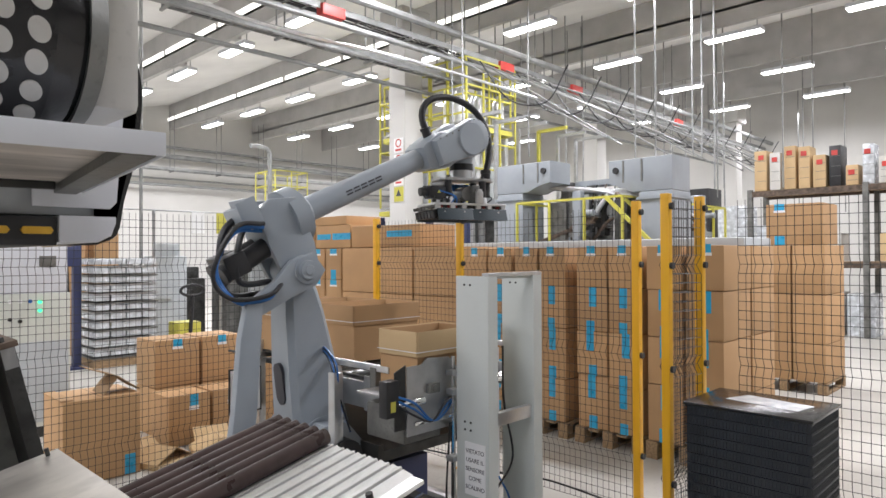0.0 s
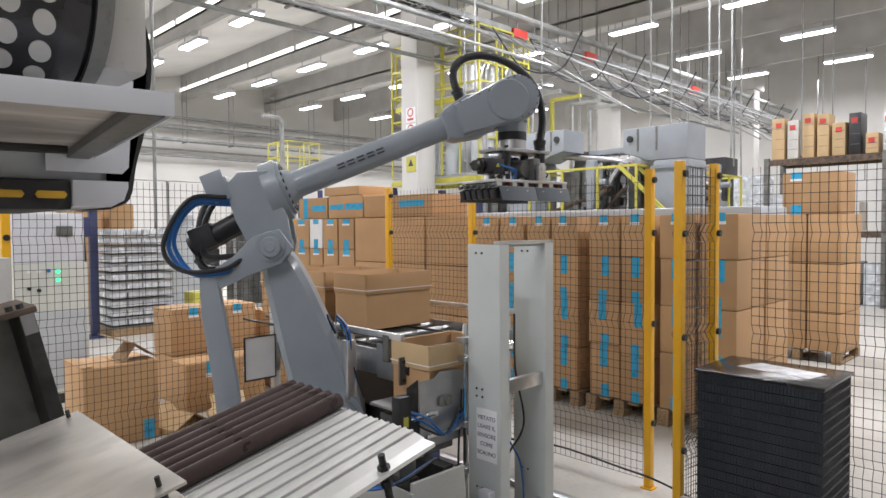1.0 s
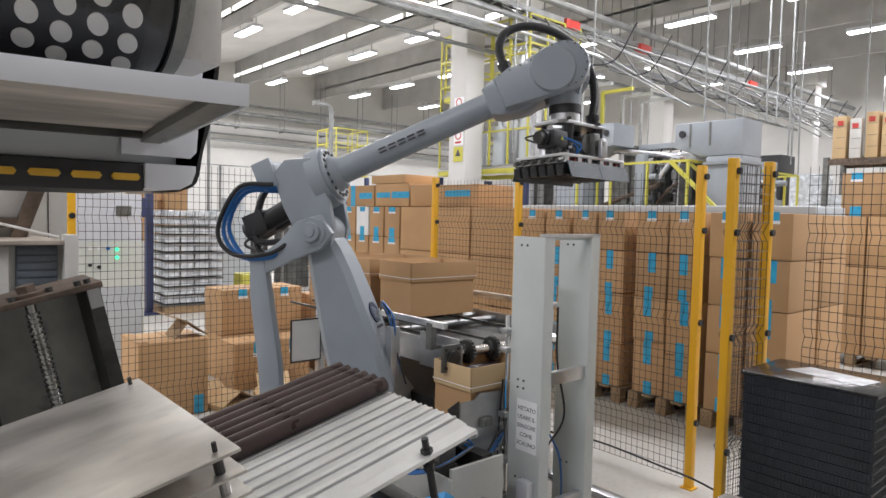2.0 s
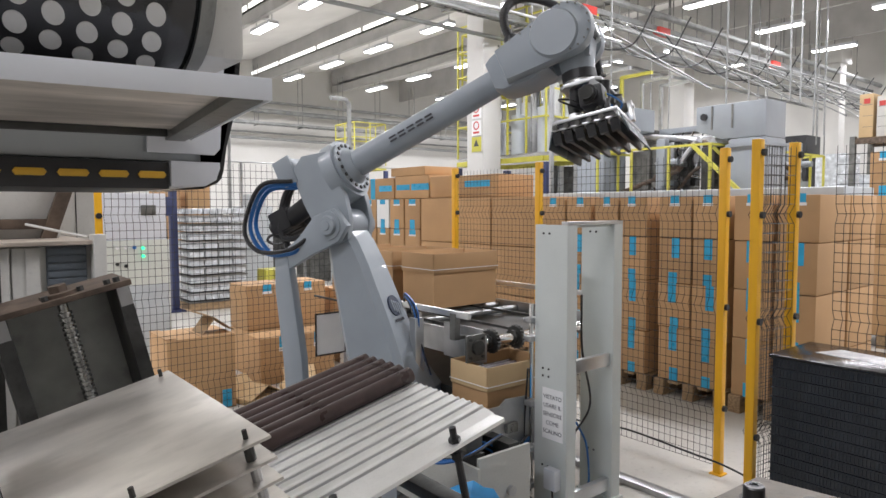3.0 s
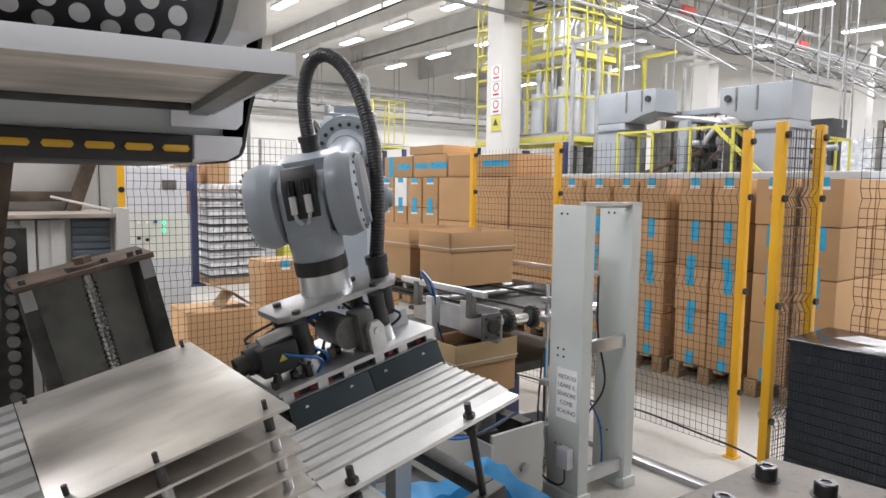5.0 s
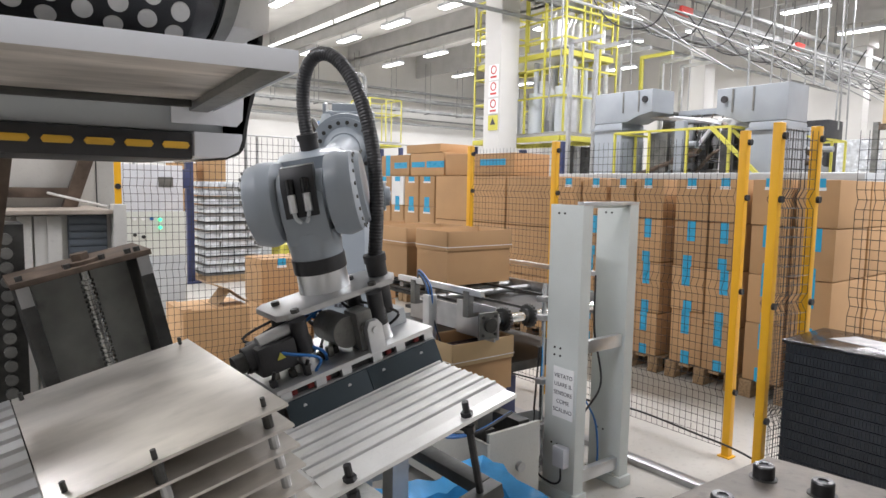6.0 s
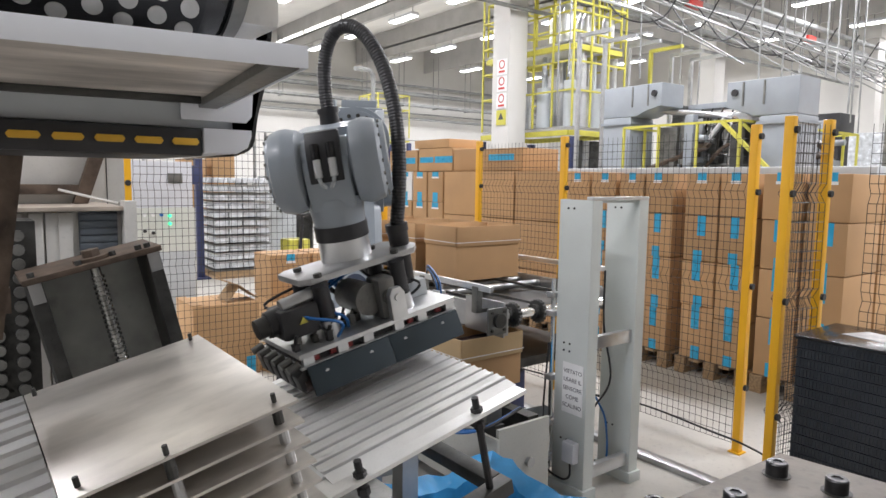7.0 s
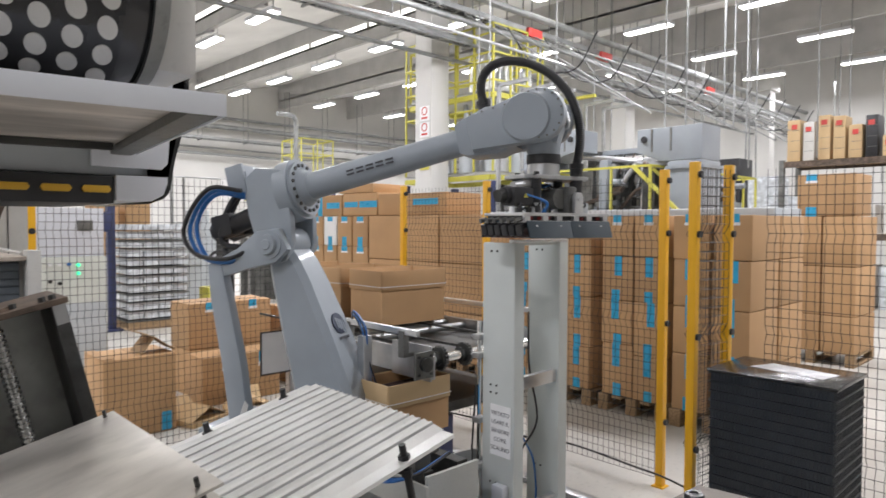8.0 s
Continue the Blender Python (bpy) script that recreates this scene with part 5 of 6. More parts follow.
for k in range(3):
    bm = B()
    sweep(bm, curve_pts([(-0.03, -0.05, 0.02 - 0.02 * k), (0.05, -0.1, -0.02 - 0.03 * k), (0.16, -0.11, -0.12), (0.3, -0.07, -0.1 + 0.03 * k), (0.38, -0.04, -0.05)], 24), 0.006, 6)
    part("air_hose", bm, BLUEC if k < 2 else BLACK, lifter)


def open_carton(w, d, h, flap, material, label):
    """An open carton at its near lower corner: w along x, d along y; flaps folded down outside."""
    t = 0.006
    ob = thing("open_box", pose(0, 0, 0), label, "box", "open cartons on the conveyor")
    bm = B()
    box(bm, 0, w, 0, d, 0, t)
    for a in ((0, w, 0, t), (0, w, d - t, d), (0, t, t, d - t), (w - t, w, t, d - t)):
        box(bm, *a, t, h)
    part("body", bm, CARD, ob)
    g = 0.004
    for nm, a in (("f", (-g, w + g, -g - t, -g)), ("b", (-g, w + g, d + g, d + g + t)), ("l", (-g - t, -g, -g, d + g)), ("r", (w + g, w + g + t, -g, d + g))):
        bm = B()
        box(bm, *a, h - flap, h + 0.004, bev=0.0015)
        part("flap", bm, material, ob)
    bm = B()
    box(bm, -g - t - 0.003, w + g + t + 0.003, -g - t - 0.003, d + g + t + 0.003, h - flap * 0.82, h - flap * 0.79)
    part("string", bm, PAPER, ob, "thin pale strap")
    return ob


big = open_carton(0.6, 0.37, 0.385, 0.135, CARD, "large open brown carton waiting on the conveyor")
big.matrix_world = pose(2.83, 3.6, 0.951)
big2 = copy_thing(big, pose(2.8, 4.06, 0.951))
big3 = copy_thing(big, pose(2.76, 4.54, 0.951))
moving_box = open_carton(0.45, 0.29, 0.31, 0.125, CARDL, "open pale carton part filled with dark tubes")
bm = B()
for k in range(6):
    cyl(bm, (0.02, 0.035 + 0.044 * k, 0.23), (0.42, 0.035 + 0.044 * k, 0.235), 0.021, seg=12)
part("contents", bm, TUBE, moving_box, "dark tubes lying in the box")

# blue lined bin under the table
bin_ = thing("waste_bin", pose(1.10, 1.31, 0), "open bin lined with crumpled blue film", "bin")
bm = B()
for a in ((0, 0.62, 0, 0.01), (0, 0.62, 0.61, 0.62), (0, 0.01, 0.01, 0.61), (0.61, 0.62, 0.01, 0.61)):
    box(bm, *a, 0, 0.4)
box(bm, 0.01, 0.61, 0.01, 0.61, 0, 0.02)
part("body", bm, CARD, bin_)
random.seed(8)
bm = B()
n = 12
grid = [[None] * (n + 1) for _ in range(4 * n)]
for i in range(4 * n):
    u = i / n
    k, f = int(u), u - int(u)
    cx, cy = ((-0.02 + 0.66 * f, -0.02), (0.64, -0.02 + 0.66 * f), (0.64 - 0.66 * f, 0.64), (-0.02, 0.64 - 0.66 * f))[k]
    for j in range(5):
        q = j / 4
        x = cx * (1 - 0.25 * q) + 0.31 * 0.25 * q if j > 2 else cx
        y = cy * (1 - 0.25 * q) + 0.31 * 0.25 * q if j > 2 else cy
        z = (0.22, 0.4, 0.54, 0.5, 0.28)[j]
        grid[i][j] = bm.verts.new((x + 0.012 * math.sin(1.7 * i + j) + random.uniform(-0.006, 0.006), y + 0.012 * math.cos(1.3 * i + 2 * j) + random.uniform(-0.006, 0.006), z + 0.018 * math.sin(0.6 * i) + random.uniform(-0.01, 0.01)))
for i in range(4 * n):
    for j in range(4):
        bm.faces.new((grid[i][j], grid[(i + 1) % (4 * n)][j], grid[(i + 1) % (4 * n)][j + 1], grid[i][j + 1]))
part("liner", bm, BLUEBAG, bin_)
bm = B()
box(bm, 0.05, 0.3, 0.2, 0.5, 0.2, 0.36, pose(0, 0, 0, 12, 8, 20))
part("foam_scrap", bm, PAPER, bin_)
bm = B()
box(bm, 0.55, 1.15, 1.5, 2.2, 0.0, 0.62, bev=0.01)
solid("machine_cabinet", bm, GREASE, "grey steel machine cabinet under the plates", "cabinet")


# ---- cartons behind the robot ----
def left_carton(x0, x1, y0, y1, z0, z1, tapes=(), dx=0.1):
    return carton(x0 + dx, x1 + dx, y0, y1, z0, z1, tapes, face="y", group="cartons behind the robot")


tp = [(0.5, 0.9, 0.1, 0.1)]
left_carton(2.42, 2.86, 6.2, 6.66, 0.0, 0.45, [(0.5, 0.12, 0.1, 0.12)])
left_carton(2.42, 2.86, 6.2, 6.66, 0.452, 0.9, tp)
left_carton(2.88, 3.3, 6.2, 6.66, 0.0, 0.45, [(0.5, 0.12, 0.1, 0.12)])
left_carton(2.88, 3.3, 6.2, 6.66, 0.452, 0.9, tp)
left_carton(2.36, 2.75, 5.75, 6.15, 0.0, 0.45, [(0.6, 0.85, 0.1, 0.15)])
left_carton(2.77, 3.15, 5.75, 6.15, 0.0, 0.45, [(0.5, 0.85, 0.1, 0.15)])
left_carton(3.4, 3.9, 6.0, 6.5, 0.0, 0.4, [(0.5, 0.2, 0.1, 0.2)])
left_carton(3.4, 3.9, 6.0, 6.5, 0.402, 0.8, ())
FLAP_A = [(1.8, 0.632), (1.9, 0.755), (1.905, 0.75), (1.808, 0.632)]
FLAP_B = [(1.7, 0.845), (1.91, 0.765), (2.07, 0.645), (2.07, 0.637), (1.908, 0.757), (1.7, 0.839)]
FLAP_M = pose(0, 0, 0)
ob = left_carton(1.5, 2.06, 5.3, 5.8, 0.0, 0.63, [(0.85, 0.14, 0.07, 0.12)], 0.0)
bm = B()
prism(bm, [(1.5, 0.632), (1.58, 0.632), (1.58, 0.638), (1.5, 0.638)], 5.32, 5.78)
part("open_flap", bm, CARD, ob, "cardboard flap")
bm = B()
prism(bm, FLAP_A, 5.36, 5.62)
part("open_flap", bm, CARDD, ob, "lifted cardboard flap", FLAP_M)
bm = B()
prism(bm, FLAP_B, 5.36, 5.6)
part("open_flap", bm, CARDD, ob, "lifted cardboard flap", FLAP_M)
for x, y, r in ((2.15, 5.2, 20), (2.5, 5.3, -15)):
    bm = B()
    box(bm, 0, 0.4, 0, 0.34, 0, 0.04, bev=0.004)
    box(bm, 0.0, 0.22, 0.02, 0.32, 0, 0.006, pose(0.0, 0, 0.042, 0, -24, 0))
    box(bm, 0.0, 0.2, 0.02, 0.3, 0, 0.006, pose(0.38, 0, 0.042, 0, -150, 0))
    box(bm, 0.05, 0.35, 0.0, 0.18, 0, 0.006, pose(0.0, 0.33, 0.042, 38, 0, 0))
    solid("flattened_box", bm, CARDL, "half-flattened cardboard box on the floor", "box", "scrap cardboard", m=pose(x, y, 0, 0, 0, r))

# paper note on the fence
bm = B()
box(bm, 2.45, 2.7, 4.62, 4.626, 0.5, 0.82)
ob = solid("fence_notice", bm, PAPER, "white printed sheet in a frame on the fence", "sign")
bm = B()
for a in ((2.44, 2.45, 0.49, 0.83), (2.7, 2.71, 0.49, 0.83), (2.45, 2.7, 0.49, 0.5), (2.45, 2.7, 0.82, 0.83)):
    box(bm, a[0], a[1], 4.618, 4.63, a[2], a[3])
part("frame", bm, BLACK, ob)

# control cabinet with lit buttons
cab = thing("control_cabinet", pose(1.42, 7.0, 0), "pale grey electrical cabinet with green buttons", "cabinet")
bm = B()
box(bm, 0, 0.62, 0, 0.4, 0.1, 1.35, bev=0.008)
part("body", bm, CABM, cab)
bm = B()
box(bm, 0.03, 0.59, 0.03, 0.38, 0.0, 0.1)
part("plinth", bm, DARKM, cab)
bm = B()
box(bm, 0.0, 0.6, 0.02, 0.4, 1.352, 1.82, bev=0.006)
part("upper_box", bm, WHITEP, cab)
bm = B()
box(bm, 0.36, 0.5, 0.008, 0.02, 1.6, 1.7, bev=0.003)
part("display", bm, GREASE, cab)
for x, z, c in ((0.36, 1.27, GREEN), (0.36, 1.19, GREEN), (0.2, 1.1, BLACK), (0.12, 1.28, PAPER), (0.2, 1.28, PAPER), (0.28, 1.28, BLUEC), (0.12, 1.12, BLACK)):
    bm = B()
    cyl(bm, (x, 0.0, z), (x, -0.02, z), 0.017, seg=16)
    part("button", bm, c, cab)
bm = B()
box(bm, 0.02, 0.6, -0.012, -0.001, 0.15, 0.9, bev=0.002)
part("door", bm, GREYP, cab)

bm = B()
box(bm, -0.02, 0.09, -0.06, 0.06, 0, 2.3, bev=0.008)
box(bm, -0.16, 0.16, -0.16, 0.16, 0, 0.03)
bp = solid("blue_post", bm, NAVY, "dark blue steel post with a hanging cable", "post", m=pose(3.22, 10.97, 0))
bm = B()
box(bm, -0.3, -0.02, -0.2, -0.1, 1.55, 1.85, bev=0.01)
part("switch_box", bm, NAVY, bp)
bm = B()
sweep(bm, curve_pts([(-0.15, -0.15, 1.6), (-0.14, -0.18, 0.9), (-0.2, -0.2, 0.2), (-0.45, -0.2, 0.05)], 24), 0.03, 8)
part("cable", bm, BLACK, bp)

# wrapped tray stack on a pallet
trays = thing("wrapped_tray_stack", pose(3.42, 10.7, 0), "stack of film-wrapped silvery trays on a pallet", "stack")
random.seed(21)
for k in range(11):
    for j in range(4):
        bm = B()
        z = 0.13 + 0.14 * k
        x = 0.235 * j
        box(bm, x + random.uniform(0, 0.012), x + 0.225, random.uniform(0, 0.02), 0.8, z + 0.045, z + 0.135, bev=0.012)
        part("wrapped_pack", bm, FILM, trays)
    bm = B()
    box(bm, -0.01, 0.95, -0.01, 0.82, 0.13 + 0.14 * k, 0.13 + 0.14 * k + 0.02)
    part("tray", bm, STEEL if k % 3 else GREASE, trays)
bm = B()
box(bm, 0, 0.94, 0, 0.8, 0, 0.125)
part("pallet_base", bm, PALLET, trays)
for k in range(2):
    carton(3.4 + 0.55 * k, 3.82 + 0.55 * k, 12.4, 12.9, 0.0 if k % 2 else 0.0, 2.0 + 0.12 * (k % 2), (), face="y", group="far cartons", label="tall brown carton stack far behind")

# pallet truck handle
jack = thing("pallet_truck", pose(4.9, 10.6, 0), "hand pallet truck with a black loop handle", "pallet truck")
bm = B()
pts = [(0.2 * math.cos(a), 0, 1.13 + 0.09 * math.sin(a)) for a in [2 * math.pi * k / 28 for k in range(29)]]
sweep(bm, pts, 0.025, 8)
part("handle", bm, BLACK, jack)
bm = B()
cyl(bm, (0, 0, 1.05), (0, 0.1, 0.25), 0.03, seg=10)
part("drawbar", bm, BLACK, jack)
bm = B()
box(bm, -0.2, 0.2, 0.1, 0.5, 0.0, 0.6, bev=0.03)
part("pump", bm, LEMON, jack)
for x in (-0.2, 0.08):
    bm = B()
    box(bm, x, x + 0.14, 0.5, 1.6, 0.06, 0.12, bev=0.01)
    box(bm, x + 0.03, x + 0.1, 1.4, 1.5, 0.0, 0.06)
    part("fork", bm, LEMON, jack)


# ---- machines in the distance ----
def frame_bars(bm, bars, r):
    for a, b in bars:
        a, b = Vector(a), Vector(b)
        d = b - a
        m = Matrix.Translation((a + b) / 2) @ d.to_track_quat("Z", "Y").to_matrix().to_4x4()
        box(bm, -r, r, -r, r, -d.length / 2, d.length / 2, m)


def platform(x0, x1, y0, y1, z, rails, label, under=True):
    ob = thing("steel_platform", pose(0, 0, 0), label, "platform", "yellow platforms")
    bm = B()
    frame_bars(bm, [((x0, y0, z - 0.12), (x1, y0, z - 0.12)), ((x0, y1, z - 0.12), (x1, y1, z - 0.12)), ((x0, y0 + 0.05, z - 0.12), (x0, y1 - 0.05, z - 0.12)), ((x1, y0 + 0.05, z - 0.12), (x1, y1 - 0.05, z - 0.12))], 0.05)
    part("beam", bm, LEMON, ob)
    bm = B()
    box(bm, x0, x1, y0, y1, z - 0.02, z + 0.01)
    part("deck", bm, STEEL, ob)
    if under:
        for x, y in ((x0, y0), (x1, y0), (x0, y1), (x1, y1)):
            bm = B()
            box(bm, x - 0.07, x + 0.07, y - 0.07, y + 0.07, 0, z - 0.2)
            part("leg", bm, NAVY, ob)
    for side in ("x0", "y0", "x1", "y1"):
        bm = B()
        bars = []
        if side[0] == "x":
            x = x0 if side == "x0" else x1
            n = max(2, int((y1 - y0) / 0.5) + 1)
            for k in range(n):
                y = y0 + (y1 - y0) * k / (n - 1)
                bars.append(((x, y, z), (x, y, z + rails)))
            for h in [rails - 0.55 * i for i in range(int(rails / 0.55))]:
                bars.append(((x, y0, z + h), (x, y1, z + h)))
        else:
            y = y0 if side == "y0" else y1
            n = max(2, int((x1 - x0) / 0.5) + 1)
            for k in range(1, n - 1):
                x = x0 + (x1 - x0) * k / (n - 1)
                bars.append(((x, y, z), (x, y, z + rails)))
            for h in [rails - 0.55 * i for i in range(int(rails / 0.55))]:
                bars.append(((x0 + 0.022, y, z + h), (x1 - 0.022, y, z + h)))
        bm.free()
        for bar in bars:
            bm = B()
            frame_bars(bm, [bar], 0.017)
            part("guard_rail", bm, LEMON, ob)
    return ob


platform(9.65, 11.2, 8.75, 11.4, 2.75, 2.9, "tall yellow steel platform with guard rails")
platform(9.72, 11.13, 8.82, 11.33, 4.4, 1.1, "upper yellow steel platform with guard rails", False)
platform(8.75, 12.6, 4.85, 6.8, 1.5, 1.05, "low yellow platform with guard rails between machines")
platform(13.0, 14.4, 21.4, 22.8, 3.3, 1.6, "small yellow platform at the back wall")
random.seed(31)
# barrel shapes on the tall platform
for k in range(14):
    x, y = 9.85 + 0.24 * (k % 6) + random.uniform(-0.04, 0.04), 9.0 + 0.75 * (k // 6) + random.uniform(-0.1, 0.1)
    bm = B()
    cyl(bm, (x, y, 2.76), (x, y, 3.5 + random.uniform(0, 0.35)), 0.15, seg=18)
    cyl(bm, (x, y, 3.4), (x, y, 3.43), 0.16, seg=18)
    cyl(bm, (x, y, 3.5), (x, y, 4.2), 0.05, seg=10)
    solid("hopper", bm, ALU if k % 3 else GREYP, "shiny cylindrical material hopper on the platform", "hopper", "material hoppers")
for k in range(7):
    x, y = 9.85 + 0.2 * k, 9.1 + 0.35 * (k % 3)
    bm = B()
    cyl(bm, (x, y, 4.41), (x, y, 4.95), 0.13, seg=16)
    cyl(bm, (x, y, 4.95), (x, y, 5.15), 0.13, 0.04, seg=16)
    solid("hopper", bm, ALU, "shiny cylindrical material hopper on the platform", "hopper", "material hoppers")
for k in range(6):
    bm = B()
    x = 9.8 + 0.25 * k
    cyl(bm, (x, 9.0, 0), (x, 9.0, 2.5), 0.12 + 0.03 * (k % 2), seg=16)
    solid("tank_pipe", bm, DARKM if k % 2 else STEEL, "upright steel pipe under the platform", "pipe", "upright pipes")


def portal(x, y0, y1, h, tip, label):
    """A grey press column between y0 and y1 with a head that reaches to tip."""
    ob = thing("press_machine", pose(x, 0, 0), label, "machine", "grey presses")
    bm = B()
    box(bm, 0, 0.62, y0, y1, 0, h - 0.5, bev=0.03)
    box(bm, -0.03, 0.65, y0 - 0.03, y1 + 0.03, h - 0.62, h - 0.58)
    part("column", bm, PRESSM, ob)
    s = 1 if tip > y1 else -1
    n, f = (y1, y0) if s > 0 else (y0, y1)
    bm = B()
    prism(bm, [(f, h - 0.5), (f, h), (tip, h), (tip, h - 0.36), (n + s * 0.3, h - 0.42), (n + s * 0.1, h - 0.5)], 0.0, 0.6, "x", 0.025)
    hd = part("head", bm, PRESSM, ob)
    for dy in (0.25, 0.55):
        bm = B()
        box(bm, -0.012, 0.0, tip - s * dy - 0.012, tip - s * dy + 0.012, h - 0.35, h - 0.02)
        part("seam", bm, GREASE, hd)
    bm = B()
    cyl(bm, (0.0, tip - s * 0.13, h - 0.16), (-0.03, tip - s * 0.13, h - 0.16), 0.05, seg=16)
    part("knob", bm, BLACK, hd)
    return ob


portal(9.0, 4.2, 4.72, 3.12, 5.22, "grey press column with an overhanging head")
portal(9.0, 6.87, 7.44, 3.25, 6.3, "grey press column with an overhanging head")
random.seed(41)
for k in range(64):
    x, y = 9.3 + random.uniform(0, 3.0), 4.9 + random.uniform(0, 1.6)
    bm = B()
    s = random.uniform(0.08, 0.28)
    z = 1.51
    h = random.uniform(0.4, 1.3)
    box(bm, x, x + s, y, y + s * 1.3, z, z + h, bev=0.02)
    cyl(bm, (x + s / 2, y - 0.03, z + h * 0.7), (x + s / 2, y - 0.2, z + h * 0.7), 0.05, seg=10)
    box(bm, x - 0.1, x + s + 0.15, y - 0.05, y + 0.05, z + h * 0.4, z + h * 0.47)
    solid("press_unit", bm, (GREASE, STEEL, DARKM, PRESSM, RUSTY)[k % 5], "grey machine unit standing on the low platform", "machine", "press units")
for k in range(5):
    bm = B()
    sweep(bm, curve_pts([(9.2 + 0.1 * k, 4.4, 3.0), (9.5, 5.0, 2.72 - 0.03 * k), (9.7, 5.8, 2.75), (9.4, 6.6, 2.85)], 24), 0.05, 8)
    solid("duct", bm, STEEL, "steel feed pipe between the presses", "pipe", "feed pipes")
unit = thing("moulding_unit", pose(9.75, 4.85, 0), "dark grey moulding unit with a lying barrel between the presses", "machine")
bm = B()
box(bm, 0.0, 0.5, 0.0, 1.85, 1.51, 2.0, bev=0.02)
part("bed", bm, GREASE, unit)
bm = B()
cyl(bm, (0.1, 0.25, 2.42), (0.1, 1.5, 2.42), 0.1, seg=20)
for k in range(6):
    cyl(bm, (0.1, 0.35 + 0.2 * k, 2.42), (0.1, 0.43 + 0.2 * k, 2.42), 0.125, seg=20)
part("barrel", bm, STEEL, unit)
for y, h in ((0.05, 0.85), (0.85, 0.6), (1.5, 0.95)):
    bm = B()
    box(bm, -0.05, 0.4, y, y + 0.22, 2.001, 2.0 + h, bev=0.02)
    box(bm, -0.08, -0.05, y + 0.03, y + 0.19, 2.15, 2.0 + h * 0.8, bev=0.006)
    part("platen", bm, DARKM if h < 0.7 else GREASE, unit)
for z in (2.15, 2.7):
    bm = B()
    cyl(bm, (0.0, 0.1, z), (0.0, 1.7, z), 0.035, seg=14)
    part("tie_bar", bm, CHROME, unit)
bm = B()
box(bm, -0.02, 0.3, 0.3, 1.45, 2.86, 2.95, bev=0.01)
part("cable_duct", bm, PRESSM, unit)
for k in range(7):
    bm = B()
    y = 0.3 + 0.18 * k
    sweep(bm, curve_pts([(0.0, y, 2.86), (-0.07, y + 0.03, 2.7), (-0.05, y + 0.08, 2.56), (0.02, y + 0.1, 2.5)], 14), 0.014, 6)
    part("hose", bm, BLACK if k % 3 else RUSTY, unit)

# yellow stair and pipework between the presses
stair = thing("steel_stair", pose(8.7, 5.0, 0), "yellow steel stair up to the low platform", "stair")
for s in (0.0, 0.6):
    bm = B()
    frame_bars(bm, [((0.0 + s * 0.0, -0.9, 1.6), (0.0, 0.1, 2.55))], 0.025)
    bmesh.ops.translate(bm, vec=(s, 0, 0), verts=bm.verts[:])
    part("handrail", bm, LEMON, stair)
    bm = B()
    frame_bars(bm, [((s, -1.4, 0.1), (s, 0.0, 1.5))], 0.05)
    part("stringer", bm, LEMON, stair)
for k in range(7):
    bm = B()
    box(bm, 0.03, 0.57, -1.3 + 0.19 * k, -1.1 + 0.19 * k, 0.2 + 0.19 * k, 0.22 + 0.19 * k)
    part("tread", bm, STEEL, stair)
random.seed(71)
for k in range(48):
    x, y = random.uniform(9.4, 12.4), random.uniform(4.95, 6.7)
    z = random.uniform(2.0, 2.9)
    bm = B()
    sweep(bm, curve_pts([(x, y, 1.5), (x + 0.05, y, z - 0.1), (x + random.uniform(-0.2, 0.2), y + random.uniform(-0.5, 0.5), z), (x, y + random.uniform(-0.9, 0.9), z - random.uniform(0.1, 0.8))], 18), random.choice((0.02, 0.03, 0.045)), 8)
    solid("pipe", bm, (STEEL, GREASE, ALU, RUSTY)[k % 4], "bent steel pipe among the presses", "pipe", "press pipework")
for k in range(6):
    bm = B()
    frame_bars(bm, [((9.2 + 0.7 * k, 8.2, 0.0), (9.2 + 0.7 * k, 8.2, 4.3)), ((9.2 + 0.7 * k, 8.2, 4.28), (9.2 + 0.7 * k, 7.5, 4.28))], 0.032)
    solid("crane_post", bm, LEMON if k == 3 else STEEL, "slim upright steel hoist post with an arm", "hoist", "hoist posts")
# pale conveyor behind the carton row
bm = B()
box(bm, 7.0, 7.8, 2.5, 13.0, 1.68, 1.86, bev=0.02)
for k in range(8):
    box(bm, 7.05, 7.75, 2.7 + 1.4 * k, 2.85 + 1.4 * k, 0, 1.7)
solid("long_conveyor", bm, GREYP, "long pale conveyor behind the carton row", "conveyor")

# storage rack along the end wall
rack = thing("storage_rack", pose(15.2, -3.5, 0), "red-beamed pallet rack with wrapped goods", "rack")
for k in range(5):
    for x in (0, 1.0):
        bm = B()
        box(bm, x - 0.05, x + 0.05, 2.2 * k - 0.05, 2.2 * k + 0.05, 0, 3.1)
        part("upright", bm, GREASE, rack)
for z in (1.45, 3.0):
    bm = B()
    box(bm, -0.04, 0.04, 0, 8.8, z - 0.06, z + 0.06)
    box(bm, 0.96, 1.04, 0, 8.8, z - 0.06, z + 0.06)
    part("beam", bm, RUSTY, rack)
    bm = B()
    box(bm, 0.05, 0.95, 0, 8.8, z + 0.0, z + 0.07)
    part("deck", bm, PALLET, rack)
random.seed(51)
